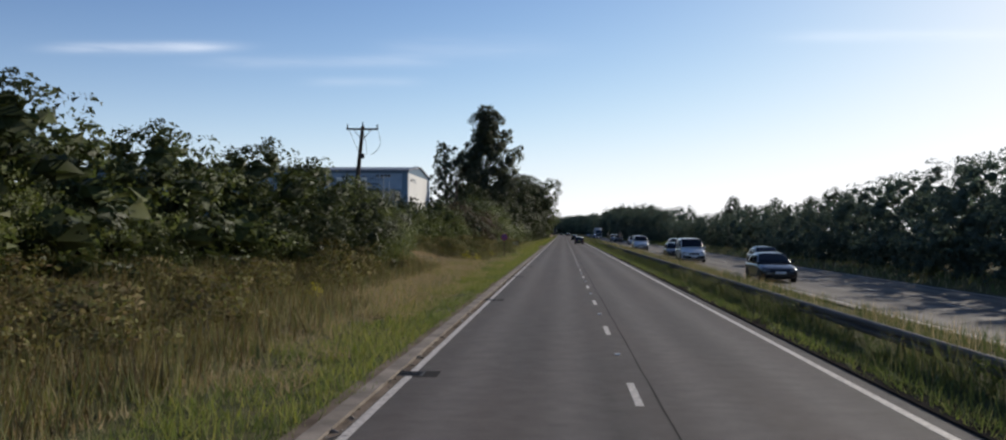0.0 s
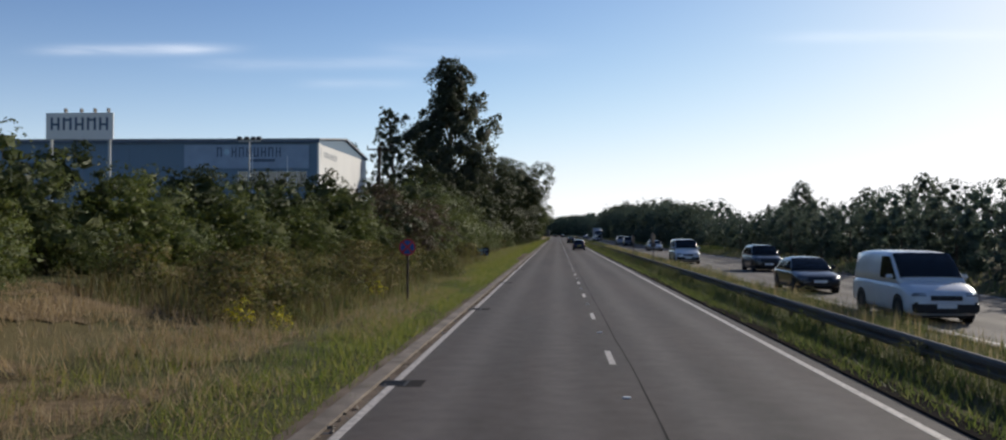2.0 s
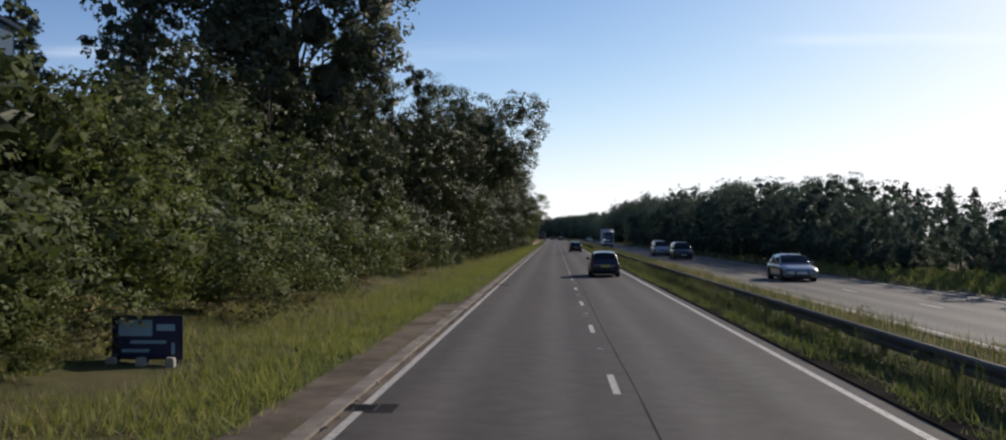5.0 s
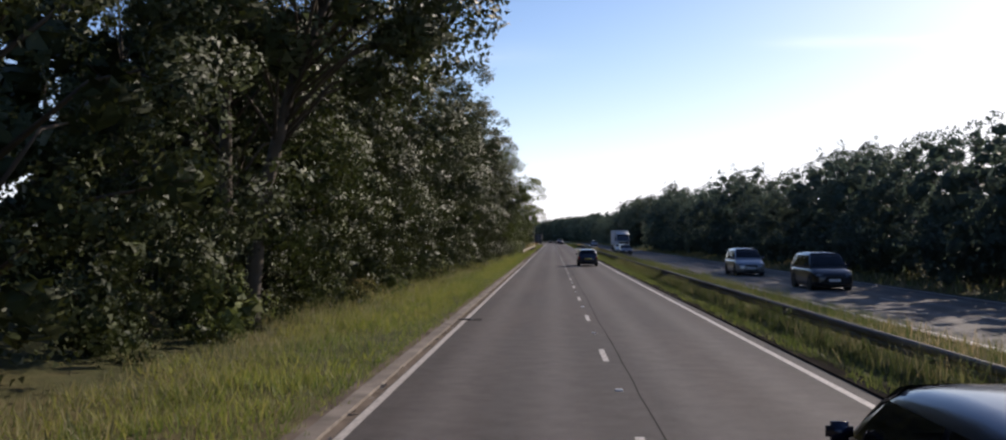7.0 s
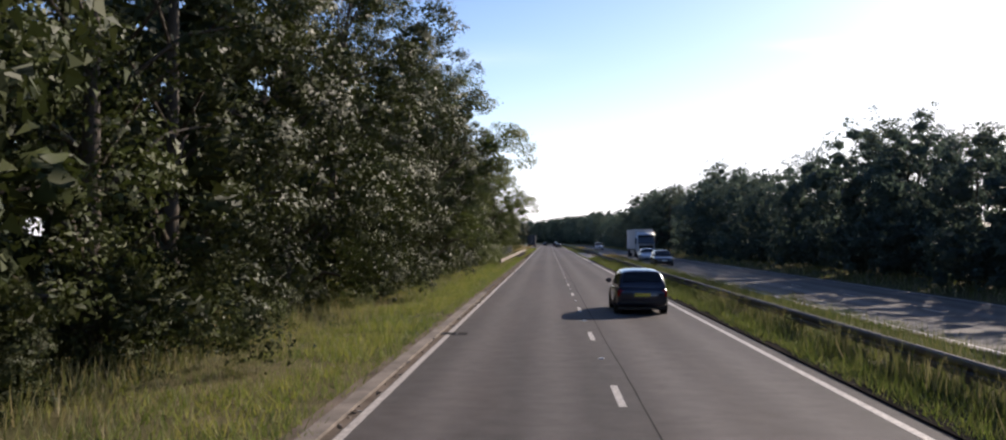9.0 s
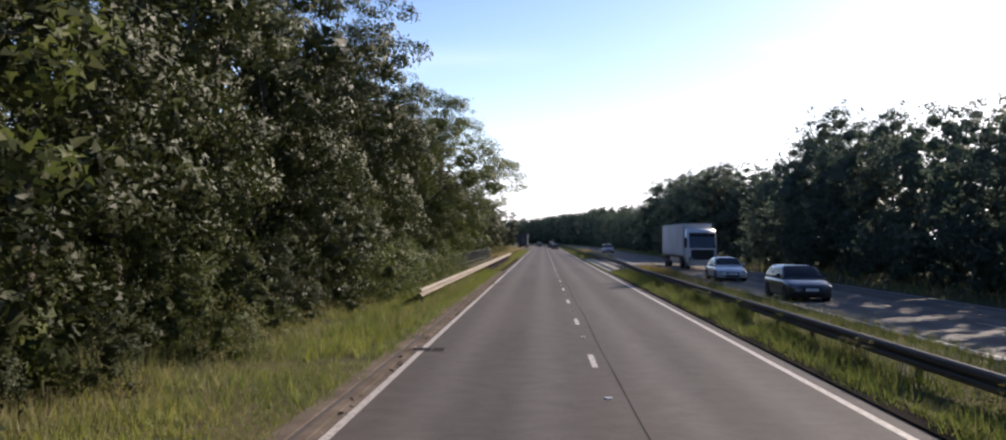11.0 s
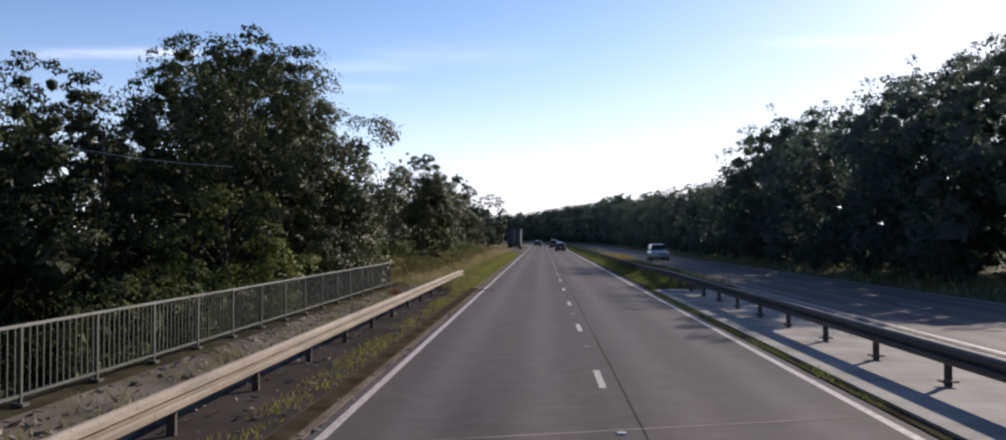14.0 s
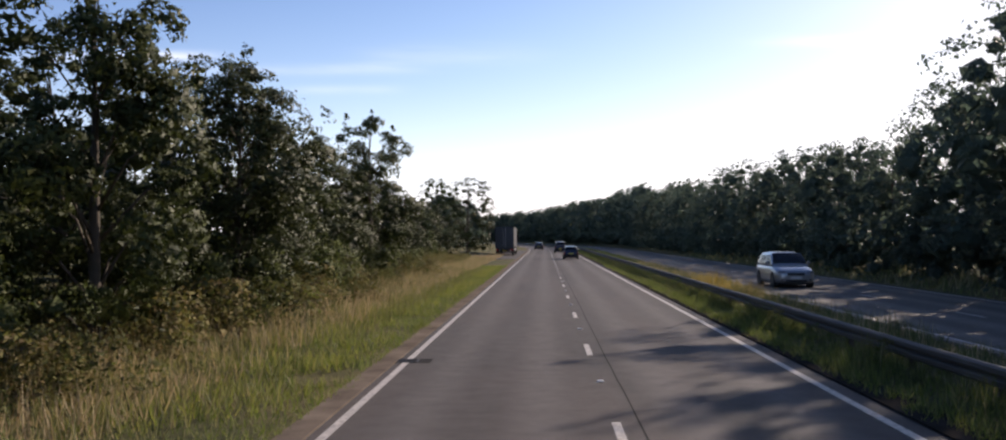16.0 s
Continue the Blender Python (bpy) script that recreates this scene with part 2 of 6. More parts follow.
m, n, l, b = mat("earth_and_grass", 0.95, 0, 0.1)
g1, g2, g3 = tex_noise(n, l, 0.12, 5), tex_noise(n, l, 1.3, 6, 0.7), tex_noise(n, l, 14, 5, 0.7)
c = ramp(n, l, g2, [(0.25, (0.06, 0.06, 0.026)), (0.5, (0.105, 0.108, 0.045)), (0.75, (0.17, 0.14, 0.07))])
c = mix(n, l, ramp(n, l, g1, [(0.45, (0, 0, 0)), (0.62, (0.7, 0.7, 0.7))]), c, (0.2, 0.155, 0.075))
c = mix(n, l, 0.6, c, mix(n, l, 1.0, c, ramp(n, l, g3, [(0.3, (0.4, 0.4, 0.4)), (0.7, (1.3, 1.3, 1.3))]), "MULTIPLY"))
l.new(c, b.inputs["Base Color"])
bump(n, l, b, g3, 0.8, 0.08)
M_GROUND = m
M_PARATOP = plain("pale_top_rail_steel", (0.2, 0.2, 0.17), 0.6, 0.1, vary=0.3, scale=6)
M_STONE = plain("grit_and_litter", (0.3, 0.265, 0.22), 0.9, 0, 0.12, vary=0.5, scale=20, bumpy=0.4)
m, n, l, b = mat("matted_straw", 0.95, 0, 0.1)
t1, t2, t3 = tex_noise(n, l, 0.5, 4), tex_noise(n, l, 3.5, 6, 0.75, (1, 2.2, 1)), tex_noise(n, l, 22, 5, 0.75)
c = ramp(n, l, t2, [(0.3, (0.16, 0.115, 0.06)), (0.5, (0.27, 0.195, 0.11)), (0.72, (0.38, 0.28, 0.17))])
c = mix(n, l, ramp(n, l, t1, [(0.48, (0, 0, 0)), (0.6, (0.8, 0.8, 0.8))]), c, (0.11, 0.105, 0.045))
c = mix(n, l, 0.7, c, mix(n, l, 1.0, c, ramp(n, l, t3, [(0.3, (0.4, 0.4, 0.4)), (0.7, (1.25, 1.25, 1.25))]), "MULTIPLY"))
l.new(c, b.inputs["Base Color"])
bump(n, l, b, t3, 1.0, 0.06)
M_THATCH = m
M_SIGNW = plain("pale_sign_panel", (0.24, 0.33, 0.45), 0.5, vary=0.1)
M_SOIL = plain("dark_soil", (0.05, 0.044, 0.037), 0.95, 0, 0.0, vary=0.45, scale=5, bumpy=0.6)
M_DIRT = plain("roadside_dirt", (0.205, 0.165, 0.13), 0.95, 0, 0.0, vary=0.45, scale=5, bumpy=0.6)

L_OAK = leafy("leaves_deep_green", [(0.033, 0.043, 0.02), (0.047, 0.058, 0.026), (0.059, 0.07, 0.031), (0.079, 0.087, 0.044)], 0.17, 0.52, spec=0.1)
L_ASH = leafy("leaves_mid_green", [(0.04, 0.052, 0.02), (0.055, 0.069, 0.027), (0.069, 0.083, 0.033), (0.09, 0.099, 0.048)], 0.19, 0.52, spec=0.1)
L_LIGHT = leafy("leaves_yellow_green", [(0.08, 0.105, 0.026), (0.115, 0.14, 0.037), (0.145, 0.165, 0.05), (0.19, 0.19, 0.085)], 0.38)
L_POP = leafy("leaves_grey_green", [(0.075, 0.09, 0.062), (0.09, 0.105, 0.07), (0.11, 0.12, 0.085), (0.13, 0.135, 0.1)], 0.45)
L_PLUM = leafy("leaves_plum_brown", [(0.066, 0.044, 0.037), (0.094, 0.061, 0.048), (0.127, 0.088, 0.066), (0.094, 0.086, 0.044)])
L_WEED = leafy("weed_leaves", [(0.135, 0.098, 0.056), (0.175, 0.135, 0.066), (0.15, 0.155, 0.06), (0.26, 0.21, 0.115), (0.12, 0.14, 0.05)], 0.3, 0.8, spec=0.03)
L_BRIAR = leafy("briar_leaves", [(0.084, 0.095, 0.039), (0.112, 0.121, 0.05), (0.134, 0.123, 0.062), (0.179, 0.157, 0.09)], 0.4, 0.7, spec=0.06)
# belt and distant leaves: bluish haze is mixed into these paler base colours
L_BELT = leafy("leaves_belt_hazed", [(0.085, 0.118, 0.095), (0.1, 0.135, 0.108), (0.115, 0.15, 0.118), (0.135, 0.165, 0.13)], 0.5, 0.6, (1.0, 1.06, 0.95), 0.15)
L_BELT2 = leafy("leaves_belt_hazed_pale", [(0.09, 0.115, 0.085), (0.105, 0.13, 0.097), (0.12, 0.145, 0.105), (0.14, 0.155, 0.12)], 0.5, 0.6, (1.0, 1.06, 0.92), 0.15)
L_HAW = leafy("leaves_hawthorn", [(0.081, 0.103, 0.04), (0.103, 0.125, 0.05), (0.127, 0.149, 0.062), (0.163, 0.171, 0.088)], 0.34, spec=0.08)
L_FIR = leafy("needles_dark", [(0.015, 0.026, 0.012), (0.022, 0.036, 0.016), (0.03, 0.045, 0.02)], 0.15)
G_GREEN = leafy("grass_green", [(0.121, 0.165, 0.044), (0.165, 0.209, 0.055), (0.226, 0.253, 0.077), (0.33, 0.303, 0.143)], 0.35, 0.6, (1.0, 1.04, 0.75))
G_LIME = leafy("grass_bright", [(0.184, 0.205, 0.049), (0.238, 0.254, 0.065), (0.292, 0.286, 0.092), (0.356, 0.313, 0.13)], 0.4, 0.6, (1.0, 1.02, 0.7))
G_MIXED = leafy("grass_mixed", [(0.132, 0.156, 0.059), (0.182, 0.196, 0.079), (0.264, 0.244, 0.127), (0.385, 0.319, 0.193)], 0.35, 0.6, (1.0, 1.0, 0.8))
# green grass darkened in colour, as the reserve is seen from its shaded side
G_RESERVE = leafy("grass_reserve_shaded", [(0.08, 0.11, 0.042), (0.105, 0.135, 0.05), (0.135, 0.155, 0.062), (0.2, 0.19, 0.09)], 0.3, 0.6, (1.0, 1.04, 0.75))
G_GOLD = leafy("weeds_golden", [(0.3, 0.2, 0.07), (0.36, 0.25, 0.1), (0.25, 0.2, 0.08)], 0.4)
L_DOCK = leafy("dock_leaves", [(0.08, 0.115, 0.04), (0.11, 0.145, 0.05), (0.14, 0.17, 0.06), (0.2, 0.2, 0.09)], 0.4, 0.6, spec=0.1)
L_YELLOW = leafy("ragwort_flowers", [(0.6, 0.45, 0.02), (0.55, 0.5, 0.05), (0.1, 0.13, 0.03)], 0.3)
L_RUST = leafy("dead_leaves", [(0.17, 0.075, 0.035), (0.24, 0.11, 0.05), (0.3, 0.16, 0.08)], 0.2, 0.7, spec=0.05)
G_STRAW = leafy("grass_straw", [(0.36, 0.265, 0.15), (0.48, 0.37, 0.22), (0.56, 0.44, 0.28), (0.4, 0.31, 0.175)], 0.35, 0.7, (1.0, 0.97, 0.85))
G_BROWN = leafy("weeds_brown", [(0.1, 0.07, 0.04), (0.165, 0.12, 0.06), (0.23, 0.175, 0.09), (0.12, 0.145, 0.05)], 0.3, 0.7)


# ---- building blocks ----
def bend(y):
    """How far the road has swung to the left at y."""
    d = max(0.0, y - 560.0)
    return -(d * d) / 2200.0 if d < 420 else -(420 * 420) / 2200.0 - (d - 420) * 420 / 1100.0


def smooth(a, b, v):
    u = min(1.0, max(0.0, (v - a) / (b - a)))
    return u * u * (3 - 2 * u)


def gh(x, y):
    """Height of the ground beside the road."""
    z = 0.0
    if x < -4.2:
        lift = 1.2 - 0.8 * smooth(170, 215, y) + 0.5 * smooth(395, 425, y)
        z = lift * smooth(-7.5, -16, x) + 0.02 * min(0, x + 15) * -1 * smooth(-15, -30, x) * 0.5
        z -= 6.0 * smooth(-7.7, -11.5, x) * smooth(338, 350, y) * (1 - smooth(390, 402, y))
        z += 0.10 * noise.noise((x * 0.35, y * 0.35, 0)) * smooth(-4.6, -7, x)
    elif x > 16.2:
        z = 0.5 * smooth(16.2, 20, x) + 0.1 * noise.noise((x * 0.3, y * 0.3, 3))
    elif 4.1 < x < 8.4:
        z = 0.02 + 0.1 * smooth(4.1, 5, x) * (1 - smooth(7.4, 8.3, x)) + 0.05 * noise.noise((x * 0.6, y * 0.3, 7)) * smooth(4.2, 4.8, x) * (1 - smooth(7.6, 8.2, x))
        if 346 < y < 393:
            z = 0.0
    return z


def link(name, me, material, parent=None, label="", flat=True):
    me.materials.append(material)
    if not flat:
        me.shade_smooth()
    ob = new(name, me)
    if parent:
        ob.parent = parent
    if label:
        ob["label"] = label
    return ob


def raw(name, verts, faces):
    me = bpy.data.meshes.new(name)
    me.from_pydata([tuple(map(float, v)) for v in verts], [], faces)
    me.update()
    return me


def part(name, bm, material, parent=None, label="", flat=True):
    """Links a bmesh as one mesh object under a thing or a part."""
    me = bpy.data.meshes.new(name)
    bmesh.ops.recalc_face_normals(bm, faces=bm.faces)
    bm.to_mesh(me)
    bm.free()
    return link(name, me, material, parent, label, flat)


def empty(name, x, y, z, rz=0.0):
    ob = new(name)
    ob.matrix_basis = pose(x, y, z, 0, 0, rz)
    return ob


def box(x0, x1, y0, y1, z0, z1, bevel=0.0, bm=None):
    own = bmesh.new()
    r = bmesh.ops.create_cube(own, size=1)
    for v in r["verts"]:
        v.co = Vector(((x0 + x1) / 2 + v.co.x * (x1 - x0), (y0 + y1) / 2 + v.co.y * (y1 - y0), (z0 + z1) / 2 + v.co.z * (z1 - z0)))
    if bevel:
        bmesh.ops.bevel(own, geom=own.edges[:], offset=bevel, segments=2, affect="EDGES")
    return join(bm, own)


def join(bm, own):
    if bm is None:
        return own
    me = bpy.data.meshes.new("tmp")
    own.to_mesh(me)
    own.free()
    bm.from_mesh(me)
    bpy.data.meshes.remove(me)
    return bm


def tube(points, radii, sides=8, bm=None):
    """A tapered round bar along points."""
    bm = bm or bmesh.new()
    rings = []
    for i, p in enumerate(points):
        p = Vector(p)
        a, c = Vector(points[max(0, i - 1)]), Vector(points[min(len(points) - 1, i + 1)])
        q = (c - a).to_track_quat("Z", "Y")
        rings.append([bm.verts.new(p + q @ Vector((math.cos(k * 2 * math.pi / sides) * radii[i], math.sin(k * 2 * math.pi / sides) * radii[i], 0))) for k in range(sides)])
    for r0, r1 in zip(rings, rings[1:]):
        for k in range(sides):
            bm.faces.new((r0[k], r0[(k + 1) % sides], r1[(k + 1) % sides], r1[k]))
    bm.faces.new(rings[0][::-1])
    bm.faces.new(rings[-1])
    return bm


def prism(profile, x0, x1, bevel=0.0, top_in=0.0, bm=None):
    """A (y, z) outline pushed through from x0 to x1; points higher than the outline's middle may lean in by top_in."""
    own = bmesh.new()
    zs = [z for _, z in profile]
    lo, hi = min(zs), max(zs)
    lean = lambda z: top_in * (z - lo) / max(hi - lo, 1e-6)  # noqa: E731
    a = [own.verts.new((x0 + lean(z), y, z)) for y, z in profile]
    c = [own.verts.new((x1 - lean(z), y, z)) for y, z in profile]
    own.faces.new(a)
    own.faces.new(c[::-1])
    for i in range(len(a)):
        j = (i + 1) % len(a)
        own.faces.new((a[i], c[i], c[j], a[j]))
    bmesh.ops.recalc_face_normals(own, faces=own.faces)
    if bevel:
        bmesh.ops.bevel(own, geom=own.edges[:], offset=bevel, segments=2, affect="EDGES")
    return join(bm, own)


def strip(name, x0, x1, y0, y1, z, material, step=6.0, parent=None, thick=0.0, kind="structure", category="", label=""):
    """A flat ribbon beside or on the road that follows its bend."""
    ys = np.arange(y0, y1 + 1e-6, (y1 - y0) / max(1, round((y1 - y0) / step)))
    v, f = [], []
    for y in ys:
        s = bend(y)
        v += [(x0 + s, y, z), (x1 + s, y, z)] + ([(x0 + s, y, z - thick), (x1 + s, y, z - thick)] if thick else [])
    k = 4 if thick else 2
    for i in range(len(ys) - 1):
        a, c = i * k, (i + 1) * k
        f.append((a, a + 1, c + 1, c))
        if thick:
            f += [(a + 2, a, c, c + 2), (a + 1, a + 3, c + 3, c + 1)]
    if thick:
        f += [(0, 2, 3, 1), (len(v) - 4, len(v) - 3, len(v) - 1, len(v) - 2)]
    ob = link(name, raw(name, v, f), material, parent)
    if not parent:
        tagged(ob, label, category, "", kind)
    return ob


# ---- ground, roads and markings ----
XS = [-1800, -900, -400, -200, -110, -70, -50, -38, -30, -25, -21, -18, -16, -14.5, -13, -11.8, -10.8, -10, -9.2, -8.4, -7.7, -7, -6.3, -5.6, -5, -4.6, -4.25, -4.2, -3, 3.2, 4.1,
      4.14, 4.5, 5, 5.6, 6.2, 6.8, 7.4, 7.9, 8.35, 8.4, 12, 16.2, 16.25, 17, 18, 20, 24, 32, 50, 90, 200, 500, 1200, 2400]
YS = [-900, -300, -100, -40] + list(range(-20, 700, 4)) + [720, 760, 800, 850, 900, 1000, 1150, 1400, 1800, 2600, 4000]
verts = []
for gy in YS:
    for gx in XS:
        under = -4.2 < gx < 4.1 or 8.4 < gx < 16.2
        verts.append((gx + bend(gy), gy, -0.3 if under or gx in (-4.2, 4.1, 8.4, 16.2) else gh(gx, gy) - 0.02))
W = len(XS)
faces = [(j * W + i, j * W + i + 1, (j + 1) * W + i + 1, (j + 1) * W + i) for j in range(len(YS) - 1) for i in range(W - 1)]
tagged(link("ground", raw("ground", verts, faces), M_GROUND, flat=False), "rough grassy roadside earth with dry patches", "ground", "", "structure")

road = strip("road", -4.22, 4.12, -60, 1500, 0.0, M_ROAD, 5, thick=0.35, category="road", label="grey worn asphalt carriageway with two lanes")
road2 = strip("road_opposite", 8.38, 16.22, -60, 1500, 0.0, M_ROAD2, 5, thick=0.35, category="road", label="pale grey asphalt of the opposite carriageway")
DRAINS = [16.8, 34.0, 51.1, 65.8, 80.4, 96.0, 112.2, 125.5, 138.8, 171.0, 203.5, 249.6, 295.8, 326.1, 342.6, 392.6, 418.3]


def broken(y0, y1, gaps):
    """Lengths between gaps."""
    out, a = [], y0
    for gap in gaps:
        if y0 < gap < y1:
            out.append((a, gap - 0.28))
            a = gap + 0.28
    return out + [(a, y1)]


for a, c in broken(-40, 1200, DRAINS):
    strip("edge_line", -3.76, -3.63, a, c, 0.004, M_PAINT, 5, road)
for a, c in ((-40, 43.2), (43.3, 131), (131.2, 344), (344.3, 1200)):
    strip("edge_line", 3.53, 3.67, a, c, 0.004, M_PAINT, 5, road)
strip("edge_line", 8.72, 8.88, -40, 1200, 0.004, M_PAINT, 5, road2)
strip("edge_line", 15.78, 15.92, -40, 1200, 0.004, M_PAINT, 5, road2)
dash = raw("lane_dash", [(-0.06, 0, 0), (0.06, 0, 0), (0.06, -2, 0), (-0.06, -2, 0), (-0.06, -1, 0.001), (0.06, -1, 0.001)], [(0, 4, 5, 1), (4, 3, 2, 5)])
dash.materials.append(M_PAINT)
bm = bmesh.new()
box(-0.06, 0.06, -0.05, 0.05, -0.01, 0.018, 0.008, bm)
stud = bpy.data.meshes.new("road_stud")
bm.to_mesh(stud)
bm.free()
stud.materials.append(M_WHITE)
for k in range(-2, 90):
    yy = 7.2 + 9 * k
    for home, xx in ((road, 0.0), (road2, 12.3)):
        o = new("lane_dash", dash)
        o.location, o.parent = (xx + bend(yy), yy, 0.004), home
    if k < 60:
        o = new("road_stud", stud)
        o.location, o.parent = (bend(yy), yy + 3.5, 0.004), road
# sealed seam beside the lane line, and cross joints at the bridge
v, f = [], []
for i, yy in enumerate(np.arange(-10, 545, 1.2)):
    xx = 0.3 + 0.05 * noise.noise((0, yy * 0.11, 5)) + 0.02 * noise.noise((0, yy * 0.9, 9))
    wd = 0.012 + 0.012 * abs(noise.noise((3, yy * 0.3, 0)))
    v += [(xx - wd, yy, 0.003), (xx + wd, yy, 0.003)]
    if i:
        f.append((2 * i - 2, 2 * i - 1, 2 * i + 1, 2 * i))
link("tar_seam", raw("tar_seam", v, f), M_TAR, road, "dark sealed crack")
for yy, lean, wd, mt in ((389.2, 0.26, 0.16, M_KERB), (389.6, 0.26, 0.03, M_TAR), (388.8, 0.26, 0.03, M_TAR), (361.9, 0.3, 0.07, M_KERB), (352.2, 0.26, 0.05, M_TAR)):
    link("bridge_joint", raw("bridge_joint", [(-3.5, yy - 3.5 * lean, 0.003), (3.45, yy + 3.45 * lean, 0.003), (3.45, yy + 3.45 * lean + wd, 0.003), (-3.5, yy - 3.5 * lean + wd, 0.003)], [(0, 1, 2, 3)]), mt, road)

# kerbs
strip("kerb_left", -4.18, -3.92, -40, 268, 0.05, M_KERB, 4, thick=0.2, category="kerb", label="pale worn concrete edging along the verge")
strip("kerb_left_far", -4.05, -3.9, 268, 900, 0.02, M_DIRT, 4, thick=0.2, category="kerb", label="dirty low edging beside the grass")
strip("dirt_margin", -4.4, -4.16, -40, 345, 0.022, M_DIRT, 3, thick=0.2, category="ground", label="bare gritty dirt along the edging")
strip("dirt_margin", -4.28, -4.0, 393, 560, 0.022, M_DIRT, 3, thick=0.2, category="ground", label="bare gritty dirt along the edging")
strip("bare_margin", -5.0, -4.38, 126, 158, 0.02, M_DIRT, 3, thick=0.2, category="ground", label="wide bare brown dirt beside the edging")
strip("kerb_right", 3.97, 4.62, -40, 346.5, 0.035, M_SOIL, 4, thick=0.3, category="kerb", label="black soil and buried kerb of the central reserve")
strip("kerb_right_bridge", 3.86, 4.06, 346.5, 393, 0.02, M_MOSSY, 4, thick=0.3, category="kerb", label="grubby concrete kerb of the central reserve")
strip("kerb_right_far", 3.97, 4.62, 393, 900, 0.035, M_SOIL, 4, thick=0.3, category="kerb", label="black soil and buried kerb of the central reserve")
strip("kerb_opposite", 8.22, 8.4, -40, 900, 0.08, M_KERB, 4, thick=0.3, category="kerb", label="concrete kerb of the opposite carriageway")
for yy in DRAINS:
    d = new("drain_grate")
    d.location = (-3.72, yy, 0.0)
    bm = box(-0.24, 0.24, -0.26, 0.26, -0.05, 0.006)
    for k in range(6):
        box(-0.2, 0.2, -0.2 + k * 0.075, -0.17 + k * 0.075, 0.004, 0.014, 0, bm)
    part("grate", bm, M_IRON, d)
    part("patch", box(-0.3, 0.5, -0.33, 0.33, -0.05, 0.003), M_TAR, d, "dark repaired asphalt")
    tagged(d, "dark cast iron gully grate in the edge line", "drain", "gully grates")

strip("gutter", -3.93, -3.78, -40, 345, 0.0035, M_DIRT, 4, category="gutter", label="dirty gritty gutter beside the edge line")
# bridge deck: footway, plinth, concrete reserve
strip("bridge_footway", -7.35, -4.3, 347.5, 393.5, 0.07, M_PATH, 3, thick=0.6, category="footway", label="dark asphalt footway over the bridge")
strip("bridge_kerb", -4.3, -4.02, 347.5, 393.5, 0.05, M_MOSSY, 3, thick=0.3, category="kerb", label="mossy concrete kerb on the bridge")
strip("bridge_plinth", -7.95, -7.35, 342, 393.5, 0.3, M_MOSSY, 3, thick=3.2, category="bridge", label="stained concrete parapet plinth")
v, f = [], []
for i, gy in enumerate(np.arange(342.5, 393.2, 0.5)):
    for gx, gz in ((-7.36, 0.3), (-7.0, 0.26), (-6.6, 0.18), (-6.2, 0.11), (-5.8, 0.06)):
        v.append((gx + 0.06 * noise.noise((gx, gy, 1)), gy, gz + 0.05 * noise.noise((gx * 2.2, gy * 1.7, 9)) * (gx > -7.3)))
    if i:
        f += [(5 * i - 5 + q, 5 * i - 4 + q, 5 * i + 1 + q, 5 * i + q) for q in range(4)]
tagged(link("grit_bank", raw("grit_bank", v, f), M_GRUBBY, flat=False), "low bank of grit and moss against the parapet", "ground", "", "structure")
strip("reserve_slab", 4.05, 8.2, 346.5, 392.5, 0.07, M_CONC, 3, thick=0.3, category="pavement", label="pale bare concrete slab of the central reserve")
# lay-by on the far side of the opposite carriageway, and the one ahead
strip("layby_opposite", 16.25, 21.5, 96, 168, 0.03, M_ROAD2, 6, thick=0.3, category="road", label="pale asphalt lay-by beside the opposite carriageway")
strip("layby_left", -8.6, -4.23, 505, 575, 0.02, M_ROAD, 6, thick=0.3, category="road", label="asphalt lay-by beside the road")


# ---- grass ----
def lie(x, y):
    """Height of the ground sheet itself at (x, y), between its corners."""
    i, j = max(k for k in range(W) if XS[k] <= x), max(k for k in range(len(YS)) if YS[k] <= y)
    u, w = (x - XS[i]) / (XS[i + 1] - XS[i]), (y - YS[j]) / (YS[j + 1] - YS[j])
    z = [verts[b * W + a][2] for b in (j, j + 1) for a in (i, i + 1)]
    return (z[0] * (1 - u) + z[1] * u) * (1 - w) + (z[2] * (1 - u) + z[3] * u) * w


rng = np.random.default_rng(4)


def drift(x, y, patch):
    """Whether (x, y) lies in one of the drifts of a plant."""
    seed, sx, sy, level = patch
    return noise.noise((x * sx, y * sy, seed)) + 0.45 * noise.noise((x * sx * 2.7, y * sy * 2.7, seed + 5)) > level


STRAW_DRIFT, LIME_DRIFT = (37, 0.42, 0.2, -0.12), (31, 0.36, 0.16, -0.05)


